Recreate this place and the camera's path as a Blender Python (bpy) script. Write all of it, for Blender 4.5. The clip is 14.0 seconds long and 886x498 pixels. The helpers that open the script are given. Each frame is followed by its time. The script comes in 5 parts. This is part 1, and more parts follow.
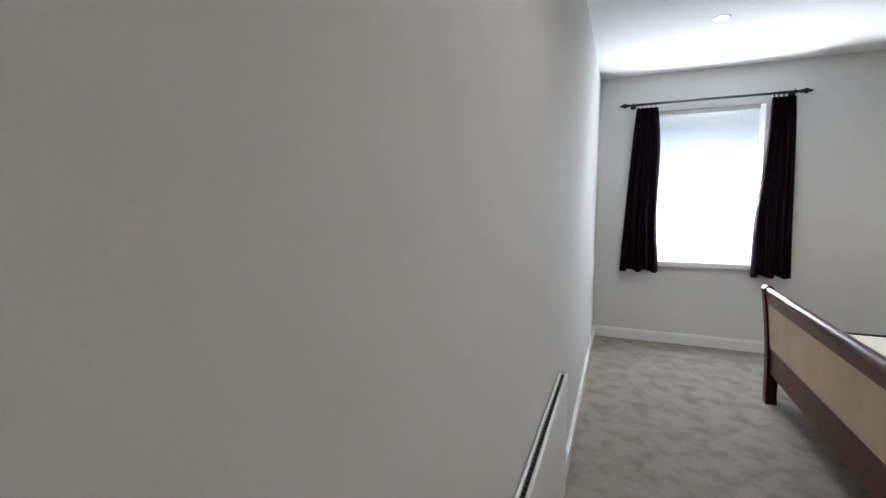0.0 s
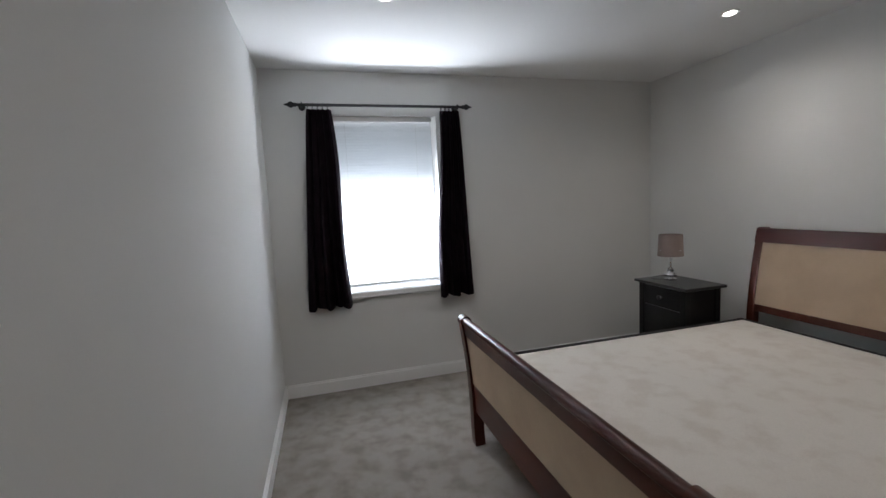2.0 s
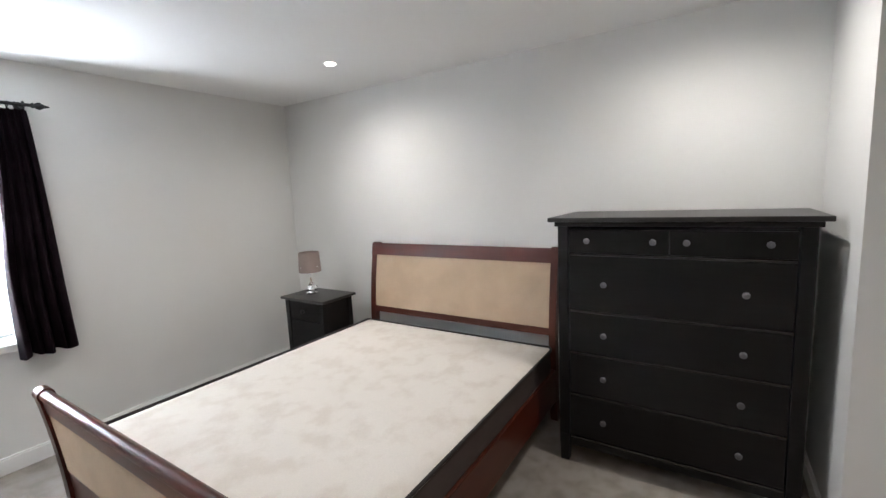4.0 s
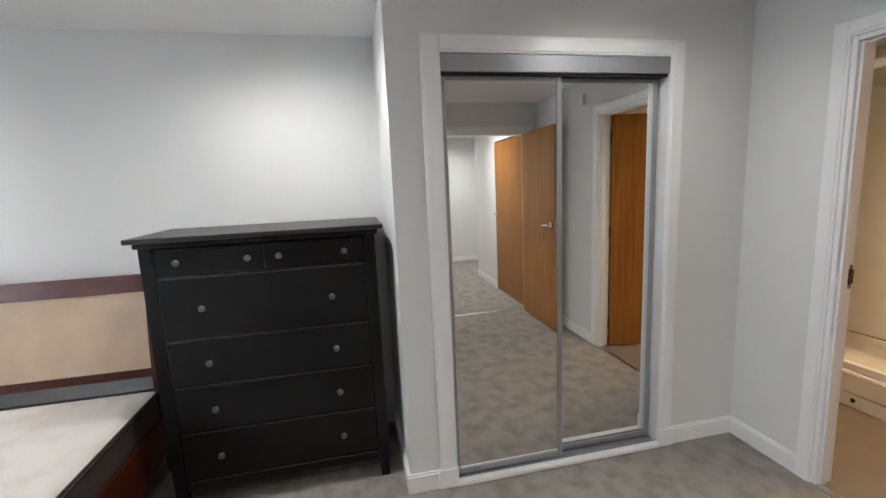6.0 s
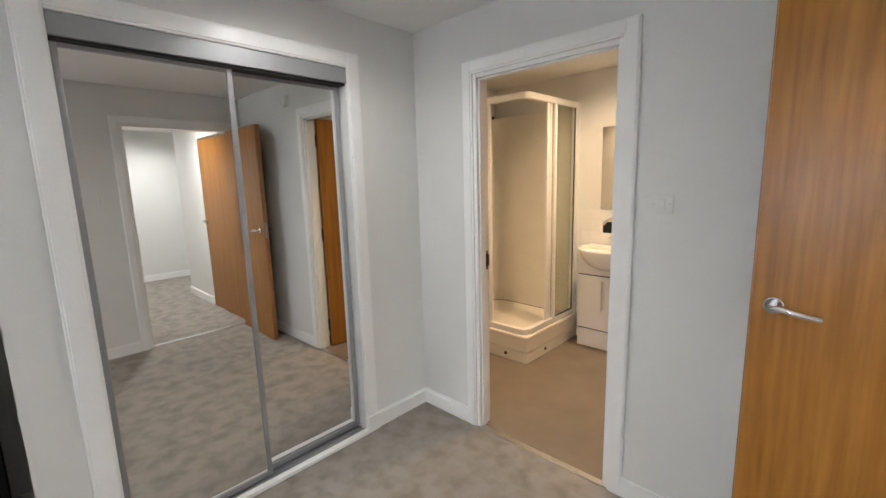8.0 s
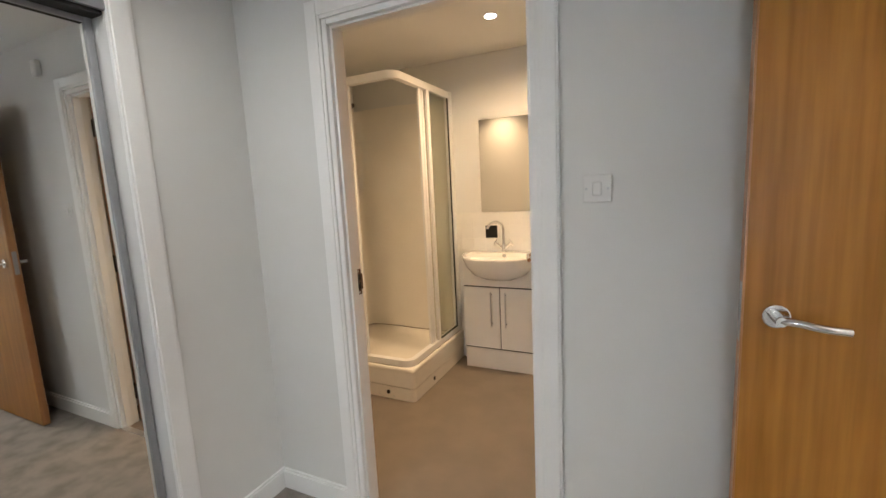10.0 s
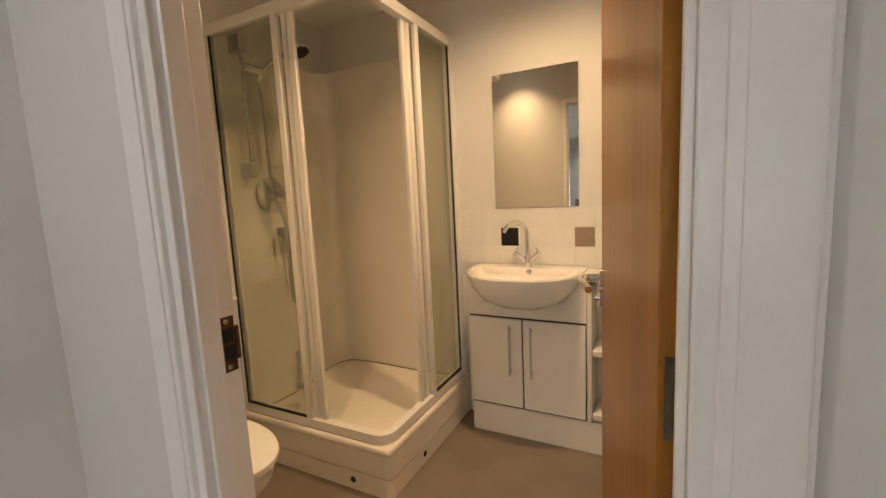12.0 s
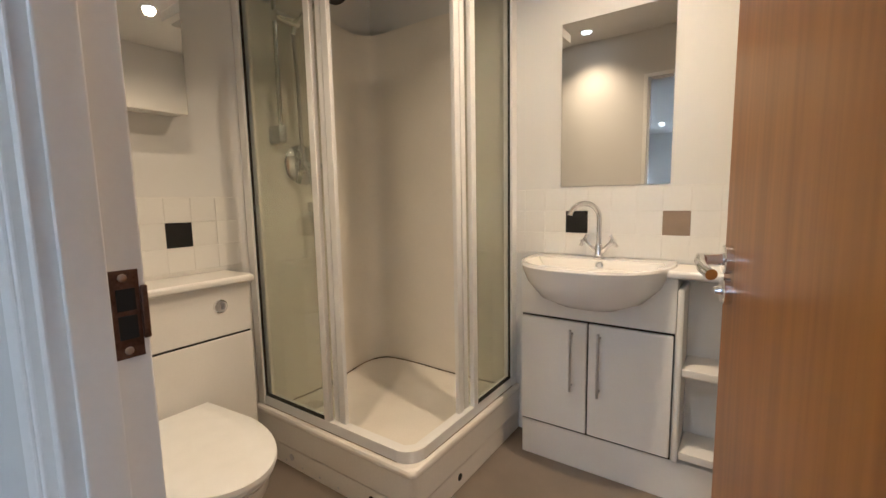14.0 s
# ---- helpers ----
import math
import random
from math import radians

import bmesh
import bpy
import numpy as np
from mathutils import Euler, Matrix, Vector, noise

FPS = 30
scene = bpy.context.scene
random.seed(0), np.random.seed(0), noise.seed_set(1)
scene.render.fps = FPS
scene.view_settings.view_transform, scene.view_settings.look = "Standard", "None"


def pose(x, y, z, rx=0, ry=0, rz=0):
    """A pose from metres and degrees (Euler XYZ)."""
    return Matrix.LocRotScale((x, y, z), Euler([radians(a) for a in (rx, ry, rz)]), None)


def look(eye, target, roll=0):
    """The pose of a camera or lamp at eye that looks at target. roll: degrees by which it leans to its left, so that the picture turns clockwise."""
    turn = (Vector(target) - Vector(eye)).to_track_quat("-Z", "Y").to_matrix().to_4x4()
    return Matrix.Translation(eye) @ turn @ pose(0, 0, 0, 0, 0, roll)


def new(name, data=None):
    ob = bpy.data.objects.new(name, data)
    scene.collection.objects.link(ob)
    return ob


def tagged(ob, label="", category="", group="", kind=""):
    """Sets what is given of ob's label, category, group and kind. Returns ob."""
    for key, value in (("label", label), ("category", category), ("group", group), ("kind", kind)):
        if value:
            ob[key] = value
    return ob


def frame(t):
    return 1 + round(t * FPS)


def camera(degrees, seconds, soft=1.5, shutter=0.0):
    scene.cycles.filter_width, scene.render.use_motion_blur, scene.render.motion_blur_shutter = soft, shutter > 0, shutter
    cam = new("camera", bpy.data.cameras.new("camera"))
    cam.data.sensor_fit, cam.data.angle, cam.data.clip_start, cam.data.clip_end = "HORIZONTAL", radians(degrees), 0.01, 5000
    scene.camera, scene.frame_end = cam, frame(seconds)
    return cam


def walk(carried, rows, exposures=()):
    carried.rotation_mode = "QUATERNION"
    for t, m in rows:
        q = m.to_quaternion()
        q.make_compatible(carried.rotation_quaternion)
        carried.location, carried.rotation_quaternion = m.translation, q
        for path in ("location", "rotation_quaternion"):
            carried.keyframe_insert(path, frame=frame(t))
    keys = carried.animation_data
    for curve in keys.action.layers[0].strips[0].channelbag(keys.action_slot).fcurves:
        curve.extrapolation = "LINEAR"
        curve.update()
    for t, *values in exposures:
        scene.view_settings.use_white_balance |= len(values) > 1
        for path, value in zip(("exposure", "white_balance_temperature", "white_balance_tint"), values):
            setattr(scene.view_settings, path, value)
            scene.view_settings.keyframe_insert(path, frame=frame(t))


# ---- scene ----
cam = camera(92.5, 14.0)
PATH = [
    (0, (-2.3, 1.494, 1.283), (-3.069, 3.325, 1.049), -0.6),
    (0.5, (-2.274, 1.716, 1.292), (-2.72, 3.652, 1.057), -1.3),
    (1, (-2.233, 2.003, 1.334), (-2.399, 3.982, 1.101), -1.3),
    (1.5, (-2.184, 2.301, 1.364), (-2.01, 4.278, 1.116), -2.4),
    (2, (-2.155, 2.462, 1.346), (-1.621, 4.377, 1.134), -2.8),
    (4.5, (-1.909, 2.21, 1.486), (-0.066, 2.93, 1.192), -2.7),
    (5, (-1.88, 2.153, 1.497), (0.07, 2.471, 1.188), -2.9),
    (5.5, (-1.875, 2.116, 1.477), (0.102, 2.047, 1.182), -2.8),
    (6, (-1.873, 2.039, 1.481), (0.061, 1.63, 1.177), -2.6),
    (6.5, (-1.89, 1.96, 1.484), (-0.047, 1.248, 1.174), -2.6),
    (7, (-1.914, 1.883, 1.473), (-0.2, 0.902, 1.157), -2.2),
    (7.5, (-1.927, 1.838, 1.458), (-0.395, 0.593, 1.139), -1.7),
    (8, (-1.94, 1.803, 1.458), (-0.568, 0.384, 1.133), -1.6),
    (8.5, (-1.941, 1.765, 1.443), (-0.773, 0.173, 1.121), -1.1),
    (11, (-1.303, 0.841, 1.326), (-0.477, -0.959, 1.048), -3.4),
    (11.5, (-1.301, 0.602, 1.311), (-0.423, -1.171, 1.02), -2.9),
    (12, (-1.184, 0.423, 1.254), (-0.275, -1.34, 1.002), -2.8),
    (12.5, (-1.128, 0.28, 1.201), (-0.072, -1.403, 0.972), -3.1),
    (13, (-1.095, 0.166, 1.162), (-0.007, -1.498, 0.942), -2.2),
    (13.5, (-1.064, 0.13, 1.135), (0.05, -1.517, 0.916), -1.4),
    (14, (-1.055, 0.116, 1.124), (0.083, -1.512, 0.894), -1.1),
]
EXPOSURES = [(0, -0.2, 5950, 10), (0.5, -0.6, 5950, 10), (1.2, -0.85, 6000, 10), (2.2, -1.12, 6100, 11), (4.3, 0.33, 6050, 10), (6.0, 0.36, 5850, 9), (7.2, 0.6, 5950, 9), (8.7, 0.6, 5950, 8),
             (10.8, 0.28, 6350, 8), (11.5, 0.15, 6700, 9), (12.0, 0.08, 6800, 11), (12.6, 0.34, 5850, 13), (14.0, 0.3, 5050, 6)]
walk(cam, [(t, look(eye, target, roll)) for t, eye, target, roll in PATH], EXPOSURES)

# ---- plan, in metres ----
WEST, EAST, NORTH, HIGH = -2.505, 0.66, 5.61, 2.303
BATH_EAST, BATH_SOUTH, BATH_WEST = 0.70, -1.72, -1.44
BD0, BD1, DOOR_H = -1.21, -0.47, 2.0          # bathroom doorway, along x
HD0, HD1 = 0.135, 1.0                         # hall doorway, along y
HALL_END, HALL_N, HALL_S = -5.85, 1.15, -1.0
HALL_TURN = -4.5                              # where the hall turns off to the south

# ---- world and lamps ----
world = bpy.data.worlds.new("world")
scene.world = world
world.use_nodes = True
sky = world.node_tree.nodes.new("ShaderNodeTexSky")
sky.sky_type, sky.sun_disc, sky.sun_elevation, sky.sun_rotation = "NISHITA", False, radians(35), radians(180)
world.node_tree.links.new(sky.outputs[0], world.node_tree.nodes["Background"].inputs[0])
world.node_tree.nodes["Background"].inputs[1].default_value = 0.12


def area(name, m, sx, sy, watts, colour):
    data = bpy.data.lights.new(name, "AREA")
    data.shape, data.size, data.size_y, data.energy, data.color = "RECTANGLE", sx, sy, watts, colour
    ob = new(name, data)
    ob.matrix_world = m
    return ob


def spot(name, x, y, z, watts, colour, cone=125, blend=0.7, radius=0.035):
    data = bpy.data.lights.new(name, "SPOT")
    data.energy, data.color, data.spot_size, data.spot_blend, data.shadow_soft_size = watts, colour, radians(cone), blend, radius
    ob = new(name, data)
    ob.matrix_world = pose(x, y, z)
    return ob


WIN_X0, WIN_X1, WIN_Z0, WIN_Z1 = -2.09, -1.285, 0.728, 2.0
area("window_skylight", look((-1.69, NORTH + 0.36, 1.20), (-1.69, 0, 1.15)), 0.95, 1.15, 5, (0.93, 0.965, 1.0))
area("window_daylight", look((-1.69, NORTH + 0.10, 1.14), (-1.69, 0, 1.14)), 0.70, 0.56, 300, (0.93, 0.96, 1.0))
# (-1.805, 2.35) and (-0.50, 0.85) are added fill lamps that brighten the walls
BED_AND_FILL_LAMPS = [(-1.805, 4.50, 42), (0.06, 4.36, 54), (-1.805, 2.35, 32), (0.06, 2.35, 54), (-0.50, 0.85, 34)]
for x, y, watts in BED_AND_FILL_LAMPS:
    spot("downlight_or_fill_lamp", x, y, HIGH - 0.012, watts, (1.0, 0.92, 0.82), 166, 1.0, 0.05)
BATH_LAMPS = [(-0.09, -0.31), (-0.73, -1.10)]
for x, y in BATH_LAMPS:
    spot("bathroom_lamp", x, y, HIGH - 0.012, 50 if y > -0.5 else 86, (1.0, 0.655, 0.35), 118 if y > -0.5 else 160, 1.0, 0.032)
HALL_LAMPS = [(-3.3, 0.62), (-5.1, 0.30)]
for x, y in HALL_LAMPS:
    spot("hall_lamp", x, y, HIGH - 0.012, 105, (1.0, 0.94, 0.86), 166, 1.0)


# ---- materials ----
def material(name, colour, rough=0.5, metal=0.0, vary=0.0, scale=3.0, fine=0.0, fine_scale=200.0, bump=0.0, stretch=(1, 1, 1), spec=0.5, coat=0.0, second=None, lo=0.35, hi=0.65, each=0.0):
    """A surface with broad variation towards a second colour and fine grain, in object metres."""
    m = bpy.data.materials.new(name)
    m.use_nodes = True
    n, l = m.node_tree.nodes, m.node_tree.links
    b = n["Principled BSDF"]
    b.inputs["Roughness"].default_value, b.inputs["Metallic"].default_value = rough, metal
    b.inputs["Specular IOR Level"].default_value = spec
    b.inputs["Coat Weight"].default_value = coat
    b.inputs["Base Color"].default_value = (*colour, 1)
    if vary or fine or bump:
        co = n.new("ShaderNodeTexCoord")
        mp = n.new("ShaderNodeMapping")
        mp.inputs["Scale"].default_value = stretch
        l.new(co.outputs["Object"], mp.inputs[0])
        big, small = n.new("ShaderNodeTexNoise"), n.new("ShaderNodeTexNoise")
        big.inputs["Scale"].default_value, big.inputs["Detail"].default_value = scale, 4
        small.inputs["Scale"].default_value, small.inputs["Detail"].default_value = fine_scale, 3
        for x in (big, small):
            l.new(mp.outputs[0], x.inputs["Vector"])
        ramp = n.new("ShaderNodeMapRange")
        ramp.inputs["From Min"].default_value, ramp.inputs["From Max"].default_value = lo, hi
        l.new(big.outputs["Fac"], ramp.inputs["Value"])
        mix = n.new("ShaderNodeMix")
        mix.data_type = "RGBA"
        other = second or tuple(c * (1 - vary) for c in colour)
        mix.inputs["A"].default_value, mix.inputs["B"].default_value = (*colour, 1), (*other, 1)
        l.new(ramp.outputs[0], mix.inputs["Factor"])
        out = mix.outputs["Result"]
        if fine:
            fm = n.new("ShaderNodeMix")
            fm.data_type, fm.blend_type = "RGBA", "MULTIPLY"
            fm.inputs["Factor"].default_value = 1.0
            fr = n.new("ShaderNodeMapRange")
            fr.inputs["From Min"].default_value, fr.inputs["From Max"].default_value = 0.3, 0.7
            fr.inputs["To Min"].default_value, fr.inputs["To Max"].default_value = 1 - fine, 1.0
            l.new(small.outputs["Fac"], fr.inputs["Value"])
            l.new(out, fm.inputs["A"])
            l.new(fr.outputs[0], fm.inputs["B"])
            out = fm.outputs["Result"]
        if each:
            info, hs = n.new("ShaderNodeObjectInfo"), n.new("ShaderNodeHueSaturation")
            er = n.new("ShaderNodeMapRange")
            er.inputs["To Min"].default_value, er.inputs["To Max"].default_value = 1 - each, 1.0
            l.new(info.outputs["Random"], er.inputs["Value"])
            l.new(er.outputs[0], hs.inputs["Value"])
            l.new(out, hs.inputs["Color"])
            out = hs.outputs["Color"]
        l.new(out, b.inputs["Base Color"])
        if bump:
            bp = n.new("ShaderNodeBump")
            bp.inputs["Strength"].default_value, bp.inputs["Distance"].default_value = bump, 0.004
            l.new(small.outputs["Fac"], bp.inputs["Height"])
            l.new(bp.outputs[0], b.inputs["Normal"])
    return m


def wood(name, light, dark, rough=0.35, ring=9.0, along="z", coat=0.0, bump=0.05, fine=0.22, fine_scale=90):
    """Straight-grained veneer with long streaks along one axis."""
    st = {"x": (0.06, 1, 1), "y": (1, 0.06, 1), "z": (1, 1, 0.06)}[along]
    return material(name, light, rough, vary=0.3, second=dark, scale=ring, fine=fine, fine_scale=fine_scale, bump=bump, stretch=st, coat=coat, lo=0.3, hi=0.7)


def oak(name, light, dark):
    """Crown-cut veneer: wide flame figure, leaf-to-leaf tone and short dark pores."""
    m = bpy.data.materials.new(name)
    m.use_nodes = True
    n, l = m.node_tree.nodes, m.node_tree.links
    b = n["Principled BSDF"]
    b.inputs["Specular IOR Level"].default_value = 0.2
    co = n.new("ShaderNodeTexCoord")

    def field(kind, scale, stretch, detail=3.0):
        mp, tx = n.new("ShaderNodeMapping"), n.new(kind)
        mp.inputs["Scale"].default_value = stretch
        l.new(co.outputs["Object"], mp.inputs[0])
        tx.inputs["Scale"].default_value = scale
        tx.inputs["Detail"].default_value = detail
        l.new(mp.outputs[0], tx.inputs["Vector"])
        return tx

    def span(sock, a, c, lo, hi):
        k = n.new("ShaderNodeMapRange")
        k.inputs["From Min"].default_value, k.inputs["From Max"].default_value = a, c
        k.inputs["To Min"].default_value, k.inputs["To Max"].default_value = lo, hi
        l.new(sock, k.inputs["Value"])
        return k.outputs[0]

    flame = field("ShaderNodeTexWave", 7.0, (1, 1, 0.10), 2.0)
    flame.wave_type, flame.bands_direction = "BANDS", "DIAGONAL"
    flame.inputs["Distortion"].default_value, flame.inputs["Detail Scale"].default_value = 4.0, 0.7
    broad = field("ShaderNodeTexNoise", 26.0, (1, 1, 0.045), 3.0)
    pores = field("ShaderNodeTexNoise", 62.0, (1, 1, 0.05), 2.0)
    cloud = field("ShaderNodeTexNoise", 1.6, (1, 1, 1), 2.0)
    tone = n.new("ShaderNodeMath")
    tone.operation = "ADD"
    l.new(span(flame.outputs["Fac"], 0.0, 1.0, 0.0, 0.10), tone.inputs[0])
    l.new(span(broad.outputs["Fac"], 0.3, 0.7, 0.0, 0.6), tone.inputs[1])
    mix = n.new("ShaderNodeMix")
    mix.data_type = "RGBA"
    mix.inputs["A"].default_value, mix.inputs["B"].default_value = (*light, 1), (*dark, 1)
    l.new(tone.outputs[0], mix.inputs["Factor"])
    out = mix.outputs["Result"]
    for sock in (span(pores.outputs["Fac"], 0.34, 0.64, 0.84, 1.05), span(cloud.outputs["Fac"], 0.3, 0.7, 0.9, 1.05)):
        mul = n.new("ShaderNodeMix")
        mul.data_type, mul.blend_type = "RGBA", "MULTIPLY"
        mul.inputs["Factor"].default_value = 1.0
        l.new(out, mul.inputs["A"])
        l.new(sock, mul.inputs["B"])
        out = mul.outputs["Result"]
    l.new(out, b.inputs["Base Color"])
    l.new(span(cloud.outputs["Fac"], 0.3, 0.7, 0.34, 0.28), b.inputs["Roughness"])
    return m


wall_paint = material("wall_paint", (0.72, 0.717, 0.70), 0.75, vary=0.035, scale=1.3, fine=0.02, fine_scale=350, bump=0.025, spec=0.3)
ceiling_paint = material("ceiling_paint", (0.82, 0.82, 0.81), 0.85, vary=0.03, scale=1.0, fine=0.02, fine_scale=300, bump=0.06, spec=0.2)
gloss_white = material("gloss_white", (0.85, 0.85, 0.84), 0.28, vary=0.03, scale=4, fine=0.02, fine_scale=120, bump=0.03)
carpet_mat = material("carpet_grey", (0.385, 0.350, 0.312), 0.95, second=(0.275, 0.246, 0.217), scale=9.5, fine=0.38, fine_scale=420, bump=0.9, spec=0.1, lo=0.42, hi=0.68)
vinyl_mat = material("vinyl_grey", (0.222, 0.181, 0.145), 0.42, vary=0.14, scale=5, fine=0.12, fine_scale=260, bump=0.06)
oak_z = oak("oak_veneer", (0.35, 0.152, 0.029), (0.235, 0.092, 0.014))
oak_edge = wood("oak_lipping", (0.40, 0.19, 0.075), (0.31, 0.13, 0.045), 0.4, 20, "z")
mahogany_y = wood("mahogany_long", (0.076, 0.0155, 0.0075), (0.044, 0.009, 0.005), 0.30, 10, "y", bump=0.01)
mahogany_x = wood("mahogany_rail", (0.076, 0.0155, 0.0075), (0.044, 0.009, 0.005), 0.30, 10, "x", bump=0.01)
mahogany_z = wood("mahogany_post", (0.076, 0.0155, 0.0075), (0.044, 0.009, 0.005), 0.30, 10, "z", bump=0.01)
for m_ in (mahogany_x, mahogany_y, mahogany_z):
    m_.node_tree.nodes["Principled BSDF"].inputs["Specular IOR Level"].default_value = 0.3
black_wood = wood("black_brown_stain", (0.010, 0.009, 0.009), (0.007, 0.0063, 0.0063), 0.45, 10, "y", bump=0.04)
black_wood.node_tree.nodes["Principled BSDF"].inputs["Specular IOR Level"].default_value = 0.16
fabric = material("cream_fabric", (0.55, 0.42, 0.30), 0.85, vary=0.10, scale=6, fine=0.16, fine_scale=520, bump=0.35, spec=0.15)
mattress_top = material("mattress_ticking", (0.73, 0.685, 0.63), 0.9, second=(0.665, 0.61, 0.55), scale=9, fine=0.06, fine_scale=160, bump=0.08, spec=0.1, lo=0.48, hi=0.66)
mattress_side = material("mattress_border", (0.055, 0.040, 0.036), 0.85, vary=0.2, scale=8, fine=0.2, fine_scale=300, bump=0.3)
piping_mat = material("dark_piping", (0.03, 0.025, 0.025), 0.8, vary=0.2, scale=20, fine=0.2, fine_scale=300)
curtain_mat = material("aubergine_cloth", (0.022, 0.012, 0.018), 0.9, vary=0.35, scale=14, fine=0.25, fine_scale=600, bump=0.3, spec=0.1)
iron_mat = material("black_iron", (0.010, 0.010, 0.012), 0.55, vary=0.2, scale=30, fine=0.1, fine_scale=200)
chrome = material("chrome", (0.85, 0.85, 0.86), 0.10, 1.0, vary=0.05, scale=20, fine=0.03, fine_scale=200)
satin_steel = material("satin_steel", (0.62, 0.62, 0.63), 0.28, 1.0, vary=0.06, scale=20, fine=0.1, fine_scale=300)
alu_grey = material("grey_aluminium", (0.34, 0.345, 0.36), 0.42, 0.45, vary=0.06, scale=6, fine=0.05, fine_scale=250)
hinge_mat = material("bronzed_steel", (0.15, 0.135, 0.11), 0.42, 0.7, vary=0.3, scale=40, fine=0.15, fine_scale=250)
rust_mat = material("tarnished_steel", (0.20, 0.12, 0.09), 0.45, 0.8, vary=0.4, scale=60, fine=0.3, fine_scale=300, bump=0.2)
dark_void = material("dark_recess", (0.01, 0.01, 0.01), 0.8, vary=0.2, scale=30, fine=0.1)
acrylic = material("shower_acrylic", (0.85, 0.81, 0.74), 0.24, vary=0.05, scale=3, fine=0.02, fine_scale=90, bump=0.02)
tray_mat = material("tray_acrylic", (0.84, 0.80, 0.73), 0.25, vary=0.06, scale=5, fine=0.04, fine_scale=120, bump=0.04)
ceramic = material("white_ceramic", (0.82, 0.80, 0.76), 0.08, vary=0.02, scale=5, fine=0.01, coat=0.5)
tile_white = material("white_glazed_tile", (0.80, 0.79, 0.76), 0.12, vary=0.03, scale=6, fine=0.02, fine_scale=80, bump=0.03, each=0.03)
tile_black = material("black_glazed_tile", (0.008, 0.008, 0.009), 0.12, vary=0.2, scale=30, fine=0.05)
tile_taupe = material("taupe_glazed_tile", (0.31, 0.235, 0.17), 0.2, vary=0.1, scale=12, fine=0.06)
grout = material("grout", (0.785, 0.77, 0.738), 0.7, vary=0.06, scale=14, fine=0.1, fine_scale=300)
cabinet_white = material("cabinet_white", (0.80, 0.785, 0.75), 0.25, vary=0.03, scale=5, fine=0.02, fine_scale=120, bump=0.02)
switch_plastic = material("aged_white_plastic", (0.72, 0.71, 0.695), 0.4, vary=0.03, scale=20, fine=0.01, spec=0.3)
plastic_white = material("white_plastic", (0.80, 0.80, 0.79), 0.3, vary=0.03, scale=20, fine=0.01)
mould = material("mouldy_sealant", (0.035, 0.022, 0.015), 0.7, second=(0.35, 0.27, 0.18), scale=26, fine=0.3, fine_scale=200, lo=0.42, hi=0.6)
shade_mat = material("taupe_lampshade", (0.30, 0.235, 0.215), 0.85, vary=0.08, scale=10, fine=0.15, fine_scale=700, bump=0.2)
grille_mat = material("grille_dark", (0.05, 0.05, 0.05), 0.6, vary=0.2, scale=30, fine=0.2)
blind_mat = material("white_blind_slat", (0.80, 0.81, 0.82), 0.4, vary=0.03, scale=10, fine=0.02)
upvc = material("white_upvc", (0.82, 0.82, 0.82), 0.3, vary=0.03, scale=6, fine=0.02)
nodes = blind_mat.node_tree.nodes
trans, add = nodes.new("ShaderNodeBsdfTranslucent"), nodes.new("ShaderNodeMixShader")
trans.inputs[0].default_value = (0.95, 0.96, 0.97, 1)
add.inputs[0].default_value = 0.88
out_node = nodes["Material Output"]
blind_mat.node_tree.links.new(nodes["Principled BSDF"].outputs[0], add.inputs[1])
blind_mat.node_tree.links.new(trans.outputs[0], add.inputs[2])
blind_mat.node_tree.links.new(add.outputs[0], out_node.inputs["Surface"])

mirror_mat = material("mirror_silver", (0.80, 0.795, 0.77), 0.015, 1.0)


def glass_material(name, tint, amount, rough=0.02):
    """Thin clear pane: mostly see-through with a gloss from its Fresnel."""
    m = bpy.data.materials.new(name)
    m.use_nodes = True
    n, l = m.node_tree.nodes, m.node_tree.links
    tr, gl, mx, fr = n.new("ShaderNodeBsdfTransparent"), n.new("ShaderNodeBsdfGlossy"), n.new("ShaderNodeMixShader"), n.new("ShaderNodeMapRange")
    lw, pw = n.new("ShaderNodeLayerWeight"), n.new("ShaderNodeMath")
    pw.operation, pw.inputs[1].default_value = "POWER", 4.0
    tr.inputs[0].default_value = (*tint, 1)
    gl.inputs["Roughness"].default_value = rough
    fr.inputs["To Min"].default_value, fr.inputs["To Max"].default_value = 0.02 + amount * 0.2, 0.6
    l.new(lw.outputs["Facing"], pw.inputs[0])
    l.new(pw.outputs[0], fr.inputs["Value"])
    l.new(fr.outputs[0], mx.inputs[0])
    l.new(tr.outputs[0], mx.inputs[1])
    l.new(gl.outputs[0], mx.inputs[2])
    l.new(mx.outputs[0], n["Material Output"].inputs["Surface"])
    return m


shower_glass = glass_material("shower_glass", (0.905, 0.915, 0.88), 0.12)
pane_glass = glass_material("window_glass", (0.95, 0.97, 0.97), 0.0)
bulb = bpy.data.materials.new("lit_bulb")
bulb.use_nodes = True
bulb.node_tree.nodes["Principled BSDF"].inputs["Emission Color"].default_value = (1.0, 0.94, 0.85, 1)
bulb.node_tree.nodes["Principled BSDF"].inputs["Emission Strength"].default_value = 14.0


